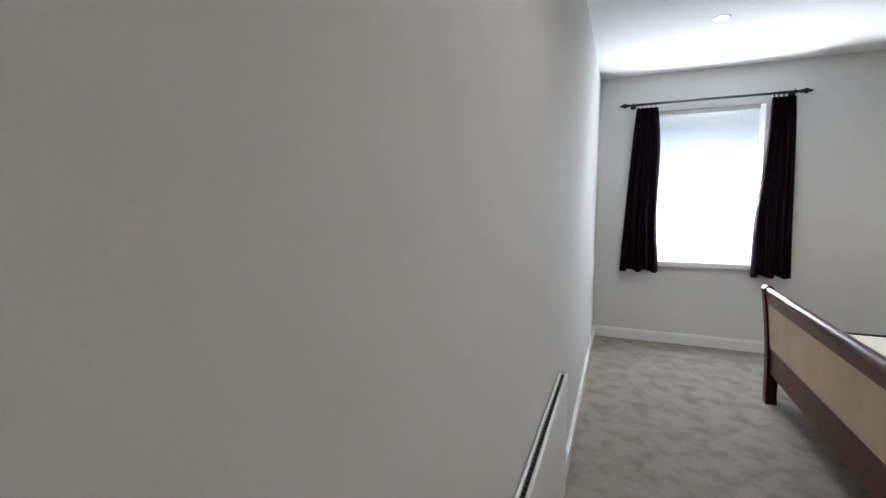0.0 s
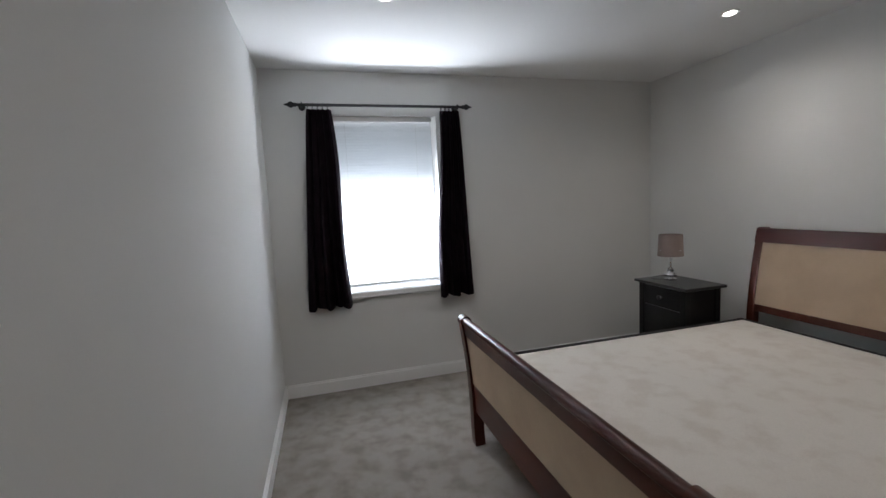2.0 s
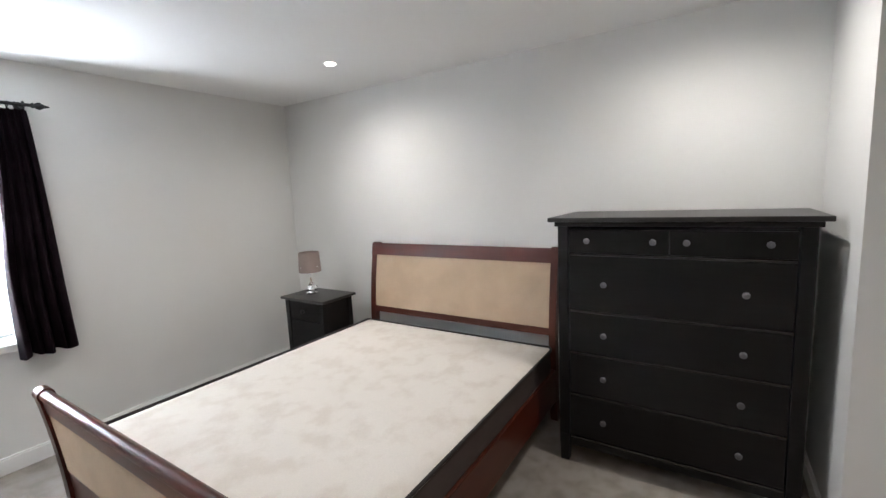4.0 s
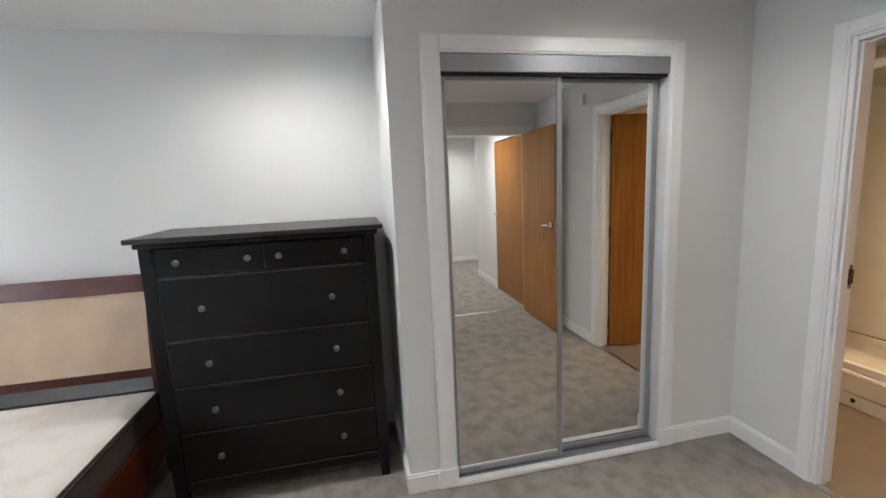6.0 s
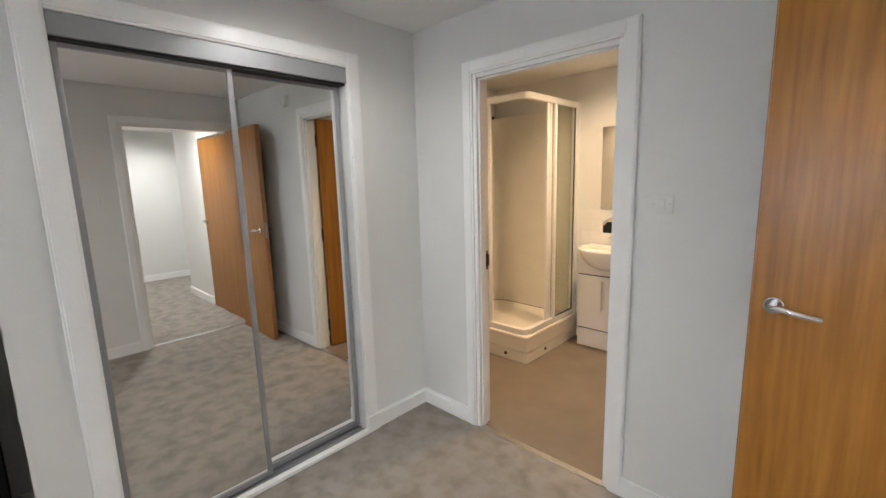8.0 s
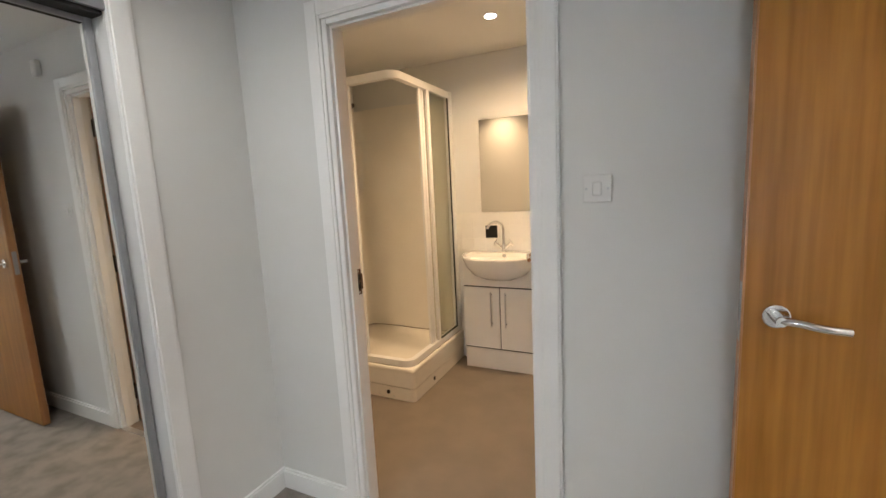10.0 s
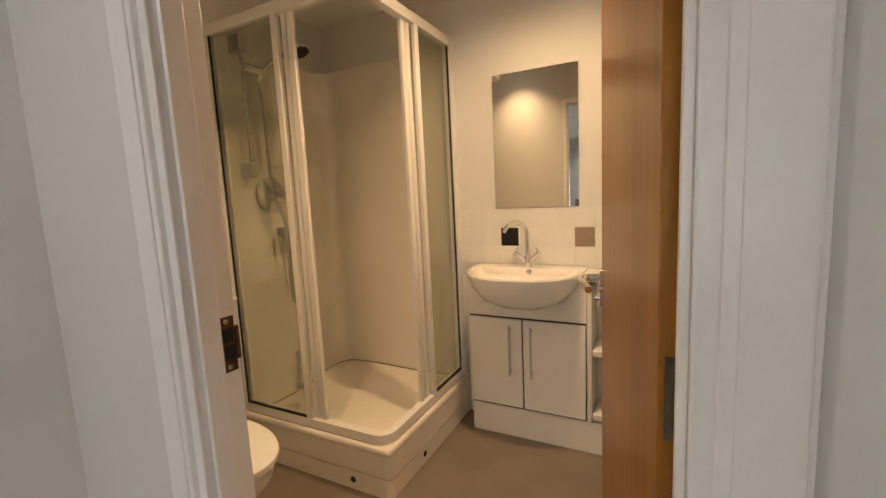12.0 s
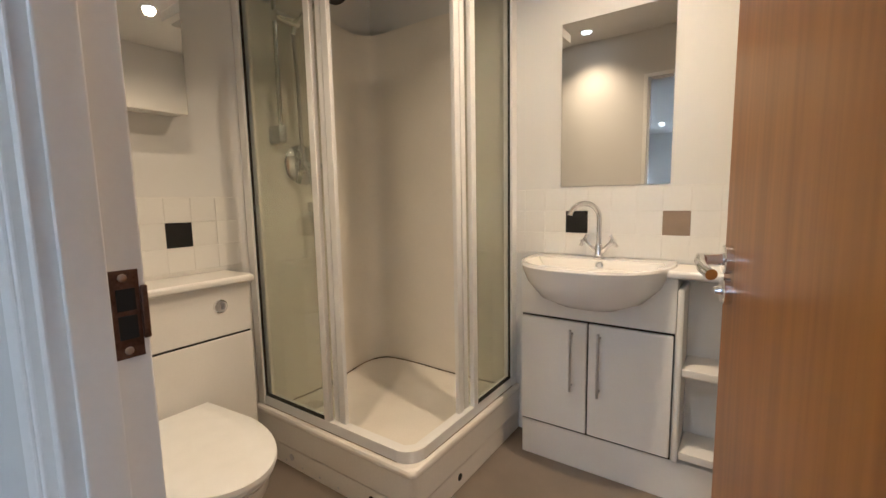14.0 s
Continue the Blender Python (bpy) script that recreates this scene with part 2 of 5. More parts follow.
# ---- mesh helpers ----
def box(bm, x0, x1, y0, y1, z0, z1, bevel=0.0, seg=2):
    """An axis-aligned block, with rounded edges where bevel is given."""
    c = Vector(((x0 + x1) / 2, (y0 + y1) / 2, (z0 + z1) / 2))
    m = Matrix.LocRotScale(c, None, (abs(x1 - x0), abs(y1 - y0), abs(z1 - z0)))
    made = bmesh.ops.create_cube(bm, size=1, matrix=m)["verts"]
    if bevel:
        edges = list({e for v in made for e in v.link_edges})
        bmesh.ops.bevel(bm, geom=edges, offset=bevel, segments=seg, affect="EDGES", profile=0.5)
    return bm


def rod(bm, a, b, r, r2=None, n=18):
    """A round bar from a to b."""
    a, b = Vector(a), Vector(b)
    d = b - a
    m = Matrix.Translation((a + b) / 2) @ d.to_track_quat("Z", "Y").to_matrix().to_4x4()
    bmesh.ops.create_cone(bm, cap_ends=True, segments=n, radius1=r, radius2=r if r2 is None else r2, depth=d.length, matrix=m)
    return bm


def lathe(bm, profile, centre, axis=(0, 0, 1), n=24):
    """A turned body: profile of (radius, height) about an axis through centre."""
    q = Vector(axis).to_track_quat("Z", "Y").to_matrix()
    rings = []
    for r, h in profile:
        rings.append([bm.verts.new(Vector(centre) + q @ Vector((r * math.cos(2 * math.pi * i / n), r * math.sin(2 * math.pi * i / n), h))) for i in range(n)])
    for a, b in zip(rings, rings[1:]):
        for i in range(n):
            bm.faces.new((a[i], a[(i + 1) % n], b[(i + 1) % n], b[i]))
    bm.faces.new(rings[0][::-1])
    bm.faces.new(rings[-1])
    return bm


def tube(bm, points, r, n=14):
    """A round bar swept along a smooth line of points."""
    pts = [Vector(p) for p in points]
    rings = []
    for i, p in enumerate(pts):
        d = (pts[min(i + 1, len(pts) - 1)] - pts[max(i - 1, 0)]).normalized()
        u = d.cross(Vector((0.31, 0.87, 0.38))).normalized()
        w = d.cross(u)
        rings.append([bm.verts.new(p + r * (u * math.cos(2 * math.pi * k / n) + w * math.sin(2 * math.pi * k / n))) for k in range(n)])
    for a, b in zip(rings, rings[1:]):
        for k in range(n):
            bm.faces.new((a[k], a[(k + 1) % n], b[(k + 1) % n], b[k]))
    bm.faces.new(rings[0][::-1])
    bm.faces.new(rings[-1])
    return bm


def curve_points(control, steps=10):
    """A smooth line through control points."""
    c = [Vector(p) for p in control]
    c = [2 * c[0] - c[1]] + c + [2 * c[-1] - c[-2]]
    out = []
    for i in range(1, len(c) - 2):
        for k in range(steps):
            t = k / steps
            out.append(0.5 * (2 * c[i] + (c[i + 1] - c[i - 1]) * t + (2 * c[i - 1] - 5 * c[i] + 4 * c[i + 1] - c[i + 2]) * t * t + (3 * c[i] - c[i - 1] - 3 * c[i + 1] + c[i + 2]) * t ** 3))
    return out + [c[-2]]


def slab(bm, outline, z0, z1, bevel=0.0, seg=2):
    """A plate with a plan outline of (x, y)."""
    low = [bm.verts.new((x, y, z0)) for x, y in outline]
    high = [bm.verts.new((x, y, z1)) for x, y in outline]
    n = len(low)
    bm.faces.new(low[::-1])
    top = bm.faces.new(high)
    for i in range(n):
        bm.faces.new((low[i], low[(i + 1) % n], high[(i + 1) % n], high[i]))
    if bevel:
        bmesh.ops.bevel(bm, geom=list(top.edges), offset=bevel, segments=seg, affect="EDGES", profile=0.5)
    return bm


def ribbon(bm, line, thick, y0, y1, bevel=0.0):
    """A board of even thickness bent along a line of (x, z), running from y0 to y1."""
    pts = [Vector((p[0], 0, p[1])) for p in line]
    left, right = [], []
    for i, p in enumerate(pts):
        d = (pts[min(i + 1, len(pts) - 1)] - pts[max(i - 1, 0)]).normalized()
        s = Vector((d.z, 0, -d.x)) * thick / 2
        left.append(p - s)
        right.append(p + s)
    loop = left + right[::-1]
    a = [bm.verts.new((p.x, y0, p.z)) for p in loop]
    b = [bm.verts.new((p.x, y1, p.z)) for p in loop]
    n, h = len(loop), len(pts)
    for i in range(n):
        bm.faces.new((a[i], a[(i + 1) % n], b[(i + 1) % n], b[i]))
    for ring in (a, b):
        for i in range(h - 1):
            bm.faces.new((ring[i], ring[i + 1], ring[n - 2 - i], ring[n - 1 - i]))
    if bevel:
        sharp = [e for e in bm.edges if e.calc_face_angle(0) > 0.9]
        bmesh.ops.bevel(bm, geom=sharp, offset=bevel, segments=2, affect="EDGES", profile=0.5)
    return bm


def obround(cx, cy, rx, ry, n=28):
    return [(cx + rx * math.cos(2 * math.pi * i / n), cy + ry * math.sin(2 * math.pi * i / n)) for i in range(n)]


def finish(bm, mat, smooth=True):
    bmesh.ops.recalc_face_normals(bm, faces=bm.faces)
    me = bpy.data.meshes.new("mesh")
    bm.to_mesh(me)
    bm.free()
    me.materials.append(mat)
    if smooth:
        me.shade_smooth()
        me.set_sharp_from_angle(angle=radians(35))
        flat = [max(abs(c) for c in f.normal) > 0.9999 for f in me.polygons]
        if any(flat) and sum(flat) < 40:
            near = {}
            for f in me.polygons:
                for k in f.edge_keys:
                    near.setdefault(k, []).append(f.index)
            mark = me.attributes.get("sharp_edge") or me.attributes.new("sharp_edge", "BOOLEAN", "EDGE")
            for e in me.edges:
                fs = near.get(e.key, [])
                if len(fs) == 2 and flat[fs[0]] != flat[fs[1]]:
                    mark.data[e.index].value = True
    return me


def part(name, bm, mat, parent, label=""):
    ob = new(name, finish(bm, mat))
    ob.parent = parent
    ob.matrix_parent_inverse = parent.matrix_world.inverted()
    return tagged(ob, label)


def thing(name, label, category, at=(0, 0, 0), group="", kind=""):
    ob = new(name)
    ob.empty_display_size = 0.1
    ob.matrix_world = Matrix.Translation(at)
    return tagged(ob, label, category, group, kind)


def whole(name, bm, mat, label, category, kind="", group=""):
    return tagged(new(name, finish(bm, mat)), label, category, group, kind)


def B():
    return bmesh.new()


def blk(*a, **k):
    return box(bmesh.new(), *a, **k)


# ---- shell ----
def structure(name, bm, mat, label, category):
    return whole(name, bm, mat, label, category, "structure")


structure("floor_bedroom", blk(WEST - 0.1, EAST + 0.1, 0.0, NORTH + 0.3, -0.15, 0), carpet_mat, "grey mottled cut-pile carpet on the bedroom floor", "carpet")
structure("floor_hall", blk(HALL_END - 0.1, WEST - 0.1, HALL_S - 0.1, 1.25, -0.15, -0.002), carpet_mat, "grey carpet on the hall floor", "carpet")
structure("floor_bathroom", blk(BATH_WEST - 0.1, BATH_EAST + 0.1, BATH_SOUTH - 0.1, 0.0, -0.15, 0.0), vinyl_mat, "brown-grey vinyl on the bathroom floor", "vinyl floor")
structure("ceiling_bedroom", blk(WEST - 0.1, EAST + 0.1, 0.0, NORTH + 0.3, HIGH, HIGH + 0.15), ceiling_paint, "smooth white painted bedroom ceiling", "ceiling")
structure("ceiling_bathroom", blk(BATH_WEST - 0.1, BATH_EAST + 0.1, BATH_SOUTH - 0.1, 0.0, HIGH, HIGH + 0.15), ceiling_paint, "smooth white painted bathroom ceiling", "ceiling")
structure("ceiling_hall", blk(HALL_END - 0.1, WEST - 0.1, HALL_S - 0.1, 1.25, HIGH, HIGH + 0.15), ceiling_paint, "smooth white painted hall ceiling", "ceiling")

bm = blk(WEST - 0.1, WEST, HD1 + 0.03, NORTH, 0, HIGH)
box(bm, WEST - 0.1, WEST, 0.0, HD0 - 0.03, 0, HIGH)
box(bm, WEST - 0.1, WEST, HD0 - 0.03, HD1 + 0.03, DOOR_H + 0.001, HIGH)
structure("wall_west", bm, wall_paint, "white painted wall with the hall doorway", "wall")
bm = blk(WEST - 0.1, WIN_X0, NORTH, NORTH + 0.3, 0, HIGH)
box(bm, WIN_X1, EAST + 0.1, NORTH, NORTH + 0.3, 0, HIGH)
box(bm, WIN_X0, WIN_X1, NORTH, NORTH + 0.3, 0, WIN_Z0 - 0.025)
box(bm, WIN_X0, WIN_X1, NORTH, NORTH + 0.3, WIN_Z1, HIGH)
structure("wall_north", bm, wall_paint, "white painted wall with the curtained window", "wall")
structure("wall_east", blk(EAST, EAST + 0.1, 1.755, NORTH, 0, HIGH), wall_paint, "white painted wall behind the bed", "wall")
bm = blk(0, EAST, 1.755, 1.855, 0, HIGH)
box(bm, 0, 0.10, 1.63, 1.755, 0, HIGH)
box(bm, 0, 0.10, 0.0, 0.485, 0, HIGH)
box(bm, 0, 0.10, 0.485, 1.63, 2.045, HIGH)
box(bm, 0.62, 0.66, 0.0, 1.755, 0, HIGH)
structure("wall_wardrobe", bm, wall_paint, "white painted wall round the mirrored wardrobe", "wall")
bm = blk(WEST - 0.1, BD0 - 0.03, -0.09, 0, 0, HIGH)
box(bm, BD1 + 0.03, EAST + 0.1, -0.09, 0, 0, HIGH)
box(bm, BD0 - 0.03, BD1 + 0.03, -0.09, 0, DOOR_H + 0.001, HIGH)
structure("wall_south", bm, wall_paint, "white painted wall with the bathroom doorway", "wall")
bath_south = structure("wall_bath_south", blk(BATH_WEST - 0.1, BATH_EAST + 0.1, BATH_SOUTH - 0.1, BATH_SOUTH, 0, HIGH), wall_paint, "white bathroom wall behind basin with a tiled splashback", "wall")
bath_east = structure("wall_bath_east", blk(BATH_EAST, BATH_EAST + 0.1, BATH_SOUTH, -0.09, 0, HIGH), wall_paint, "white bathroom wall behind toilet with a tiled band", "wall")
structure("wall_bath_west", blk(BATH_WEST - 0.1, BATH_WEST, BATH_SOUTH, -0.09, 0, HIGH), wall_paint, "plain white bathroom wall behind the open door", "wall")
bm = blk(HALL_TURN, -3.58, 0.01, 0.11, 0, HIGH)
box(bm, -2.635, WEST - 0.1, 0.01, 0.11, 0, HIGH)
box(bm, -3.58, -2.635, 0.01, 0.11, DOOR_H, HIGH)
box(bm, HALL_TURN, HALL_TURN + 0.1, HALL_S, 0.01, 0, HIGH)
structure("wall_hall_south", bm, wall_paint, "white hall wall with a wooden door", "wall")
structure("wall_hall_end", blk(HALL_END - 0.1, HALL_END, HALL_S, HALL_N, 0, HIGH), wall_paint, "plain white wall closing the hall", "wall")
structure("wall_hall_turn", blk(HALL_END, HALL_TURN, HALL_S - 0.1, HALL_S, 0, HIGH), wall_paint, "plain white wall round the corner of the hall", "wall")
structure("wall_hall_north", blk(HALL_END, WEST - 0.1, HALL_N, HALL_N + 0.1, 0, HIGH), wall_paint, "plain white hall wall", "wall")


def skirting(name, x0, y0, x1, y1, side, h=0.095):
    """A skirting board from one end to the other, standing proud to the side (nx, ny)."""
    t = 0.016
    bm = bmesh.new()
    ax, ay = min(x0, x1, x0 + side[0] * t), min(y0, y1, y0 + side[1] * t)
    bx, by = max(x0, x1, x0 + side[0] * t), max(y0, y1, y0 + side[1] * t)
    box(bm, ax, bx, ay, by, 0, h - 0.012)
    k = 0.006
    box(bm, min(x0, x1, x0 + side[0] * (t - k)), max(x0, x1, x0 + side[0] * (t - k)), min(y0, y1, y0 + side[1] * (t - k)), max(y0, y1, y0 + side[1] * (t - k)), h - 0.012, h, 0.002)
    return structure(name, bm, gloss_white, "white gloss skirting board along the wall", "skirting")


skirting("baseboard_1", WEST, 1.09, WEST, NORTH, (1, 0))
skirting("baseboard_2", WEST + 0.016, NORTH, EAST - 0.016, NORTH, (0, -1))
skirting("baseboard_3", EAST, 1.871, EAST, NORTH, (-1, 0))
skirting("baseboard_4", 0.0, 1.855, EAST, 1.855, (0, 1))
skirting("baseboard_5", 0, 1.715, 0, 1.871, (-1, 0))
skirting("baseboard_6", 0, 0.0, 0, 0.405, (-1, 0))
skirting("baseboard_7", -0.016, 0, -0.395, 0, (0, 1))
skirting("baseboard_8", -1.285, 0, WEST, 0, (0, 1))
skirting("baseboard_9", HALL_TURN, 0.11, -3.60, 0.11, (0, 1))
skirting("baseboard_10", HALL_END, HALL_S, HALL_END, HALL_N, (1, 0))
skirting("baseboard_11", HALL_TURN, HALL_S, HALL_TURN, 0.126, (-1, 0))


# ---- door frames ----
def doorway(name, along, a0, a1, wall0, wall1, rooms, label):
    """Lining through the wall and architraves on both faces; along is 'x' or 'y'."""
    base = thing(name, label, "door frame", kind="structure")

    def piece(nm, a, b, c, d, z0, z1, bev=0.003):
        bm = bmesh.new()
        if along == "x":
            box(bm, a, b, c, d, z0, z1, bev)
        else:
            box(bm, c, d, a, b, z0, z1, bev)
        part(nm, bm, gloss_white, base)

    t = 0.028
    piece("lining", a0 - 0.001, a0 + t, wall0 - 0.004, wall1 + 0.004, 0, DOOR_H)
    piece("lining", a1 - t, a1 + 0.001, wall0 - 0.004, wall1 + 0.004, 0, DOOR_H)
    piece("lining_head", a0 + t, a1 - t, wall0 - 0.004, wall1 + 0.004, DOOR_H - t, DOOR_H)
    for face, out in rooms:
        for depth, w0, w1 in ((0.015, 0.0, 0.068), (0.019, 0.012, 0.062)):
            c, d = sorted((face, face + out * depth))
            piece("architrave", a0 - w1 + 0.008, a0 - w0 + 0.008, c, d, 0, DOOR_H - 0.008 + w1)
            piece("architrave", a1 + w0 - 0.008, a1 + w1 - 0.008, c, d, 0, DOOR_H - 0.008 + w1)
            piece("architrave_head", a0 - w0 + 0.008, a1 + w0 - 0.008, c, d, DOOR_H - 0.008 + w0, DOOR_H - 0.008 + w1)
    return base


bath_frame = doorway("door_frame_bath", "x", BD0 - 0.028, BD1 + 0.028, -0.088, 0.0, ((0.0, 1),), "white painted frame of the bathroom doorway")
doorway("door_frame_hall", "y", HD0 - 0.028, HD1 + 0.028, WEST - 0.1, WEST, ((WEST, 1), (WEST - 0.1, -1)), "white painted frame of the hall doorway")
for a, b in ((BD0, BD0 + 0.010), (BD1 - 0.010, BD1)):
    part("door_stop", blk(a, b, -0.053, -0.014, 0.0, DOOR_H - 0.028, bevel=0.002), gloss_white, bath_frame)
part("door_stop", blk(BD0 + 0.010, BD1 - 0.010, -0.053, -0.014, DOOR_H - 0.038, DOOR_H - 0.0285, bevel=0.002), gloss_white, bath_frame)
structure("threshold_bath", blk(BD0 + 0.001, BD1 - 0.001, -0.025, 0.012, 0.0, 0.006, bevel=0.003), satin_steel, "thin metal threshold strip under the bathroom door", "threshold")
structure("threshold_hall", blk(WEST - 0.07, WEST - 0.03, HD0 + 0.001, HD1 - 0.001, -0.001, 0.006, bevel=0.003), satin_steel, "thin metal threshold strip under the bedroom door", "threshold")


def lever(parent, side, x, z, reach):
    """Lever handle with a round rose on one face of a leaf that lies in local x, thickness along y."""
    s = side
    bm = bmesh.new()
    lathe(bm, [(0.026, 0), (0.026, 0.012), (0.0235, 0.014), (0.0115, 0.014), (0.0105, 0.045), (0.0105, 0.055)], (x, s * 0.02, z), (0, s, 0))
    h = part("handle", bm, chrome, parent, "chrome lever handle")
    tube_bm = tube(bmesh.new(), curve_points([(x, s * 0.066, z), (x + reach * 0.25, s * 0.072, z), (x + reach * 0.6, s * 0.072, z - 0.008), (x + reach, s * 0.064, z - 0.014)], 6), 0.0095)
    part("lever", tube_bm, chrome, h)
    return h


def leaf(name, m, width, label, lock=False):
    """A flush veneered door leaf; local x runs from the hinges to the free edge."""
    base = thing(name, label, "door")
    w, h = width, 1.975
    part("panel", blk(0.004, w - 0.004, -0.02, 0.02, 0.008, h, bevel=0.002), oak_z, base)
    part("lipping", blk(w - 0.004, w, -0.0195, 0.0195, 0.008, h), oak_edge, base)
    part("lock_faceplate", blk(w - 0.002, w + 0.001, -0.011, 0.011, 0.975, 1.115), alu_grey, base, "steel lock faceplate in the edge")
    for s in (-1, 1):
        lever(base, s, w - 0.062, 1.008 if lock else 1.045, -0.092 if lock else -0.115)
        if lock:
            bm = lathe(bmesh.new(), [(0.025, 0), (0.025, 0.012), (0.0225, 0.014), (0.008, 0.014), (0.007, 0.024), (0.004, 0.026)], (w - 0.062, s * 0.02, 0.951), (0, s, 0))
            part("thumb_turn", bm, chrome, base, "chrome thumb turn below the handle")
    for z in (0.195, 1.01, 1.805):
        bm = blk(0.0015, 0.0042, -0.0215, 0.012, z - 0.05, z + 0.05)
        rod(bm, (0.001, -0.026, z - 0.05), (0.001, -0.026, z + 0.05), 0.006, n=12)
        part("hinge", bm, hinge_mat, base, "dull bronzed butt hinge")
    base.matrix_world = m
    return base


leaf("bedroom_door", pose(WEST + 0.012, HD0 + 0.028, 0, 0, 0, 0), 0.76, "oak veneer bedroom door standing open along the wall")
leaf("bathroom_door", pose(-1.204, -0.098, 0, 0, 0, -79), 0.775, "oak veneer bathroom door standing open with a lever handle", True)
leaf("hall_door", pose(-2.64, 0.095, 0, 0, 0, 180), 0.935, "closed oak veneer door in the hall")

# strike plate in the bathroom door lining
strike = thing("strike_plate", "rusty steel strike plate in the white door lining", "strike plate", (BD1, -0.075, 1.0))
bm = B()
box(bm, BD1 - 0.002, BD1, -0.084, -0.053, 0.945, 1.05)
box(bm, BD1 - 0.005, BD1 - 0.0005, -0.092, -0.084, 0.965, 1.030, 0.002)
part("plate", bm, rust_mat, strike)
part("latch_hole", blk(BD1 - 0.0035, BD1 - 0.001, -0.079, -0.060, 1.002, 1.028), dark_void, strike)
part("bolt_hole", blk(BD1 - 0.0035, BD1 - 0.001, -0.079, -0.060, 0.968, 0.996), dark_void, strike)
for z in (0.954, 1.041):
    part("screw", lathe(B(), [(0.005, 0), (0.004, 0.0015), (0.001, 0.002)], (BD1 - 0.002, -0.068, z), (-1, 0, 0), 10), satin_steel, strike)

# ---- window, blind and curtains ----
win = thing("window_1", "white upvc casement window behind a blind", "window", (WIN_X0, NORTH, WIN_Z0), kind="structure")
yf = NORTH + 0.20
bm = B()
box(bm, WIN_X0, WIN_X0 + 0.06, yf, yf + 0.07, WIN_Z0, WIN_Z1, 0.004)
box(bm, WIN_X1 - 0.06, WIN_X1, yf, yf + 0.07, WIN_Z0, WIN_Z1, 0.004)
box(bm, WIN_X0 + 0.06, WIN_X1 - 0.06, yf, yf + 0.07, WIN_Z0, WIN_Z0 + 0.06, 0.004)
box(bm, WIN_X0 + 0.06, WIN_X1 - 0.06, yf, yf + 0.07, WIN_Z1 - 0.06, WIN_Z1, 0.004)
part("window_frame", bm, upvc, win)
pane = part("pane", blk(WIN_X0 + 0.06, WIN_X1 - 0.06, yf + 0.03, yf + 0.036, WIN_Z0 + 0.06, WIN_Z1 - 0.06), pane_glass, win)
pane.visible_shadow = False
part("window_sill", blk(WIN_X0 - 0.035, WIN_X1 + 0.035, NORTH - 0.03, NORTH - 0.0005, WIN_Z0 - 0.045, WIN_Z0, bevel=0.008), gloss_white, win, "white gloss window board")
part("window_sill", blk(WIN_X0, WIN_X1, NORTH - 0.0005, yf, WIN_Z0 - 0.025, WIN_Z0), gloss_white, win)

blind = thing("venetian_blind", "white venetian blind lowered inside the window recess", "blind", (WIN_X0 + 0.03, NORTH + 0.09, WIN_Z0))
part("headrail", blk(WIN_X0 + 0.012, WIN_X1 - 0.03, NORTH + 0.03, NORTH + 0.07, WIN_Z1 - 0.036, WIN_Z1 - 0.002, bevel=0.003), plastic_white, blind)
part("bottom_rail", blk(WIN_X0 + 0.012, WIN_X1 - 0.03, NORTH + 0.036, NORTH + 0.064, WIN_Z0 + 0.035, WIN_Z0 + 0.052, bevel=0.004), plastic_white, blind)
slat_bm = B()
sx0, sx1 = WIN_X0 + 0.014, WIN_X1 - 0.032
rows_ = [(-0.0125, 0.0), (-0.006, 0.0016), (0.0, 0.0022), (0.006, 0.0016), (0.0125, 0.0)]
tilt = radians(-76)
up_ = []
for v, c in rows_:
    yy, zz = v * math.cos(tilt) - c * math.sin(tilt), v * math.sin(tilt) + c * math.cos(tilt)
    up_.append(((sx0, yy, zz), (sx1, yy, zz)))
lo_v = [[slat_bm.verts.new(p) for p in pair] for pair in up_]
hi_v = [[slat_bm.verts.new((p[0], p[1] - 0.0003, p[2] + 0.0003)) for p in pair] for pair in up_]
for vv in (lo_v, hi_v):
    for a, b in zip(vv, vv[1:]):
        slat_bm.faces.new((a[0], a[1], b[1], b[0]))
slat_me = finish(slat_bm, blind_mat)
z = WIN_Z0 + 0.068
while z < WIN_Z1 - 0.046:
    ob = new("slat", slat_me)
    ob.parent = blind
    ob.matrix_parent_inverse = blind.matrix_world.inverted()
    ob.matrix_basis = pose(0, NORTH + 0.05, z)
    z += 0.0205
for x in (sx0 + 0.12, sx1 - 0.12):
    part("ladder_cord", rod(B(), (x, NORTH + 0.036, WIN_Z0 + 0.05), (x, NORTH + 0.036, WIN_Z1 - 0.03), 0.0012, n=6), plastic_white, blind)

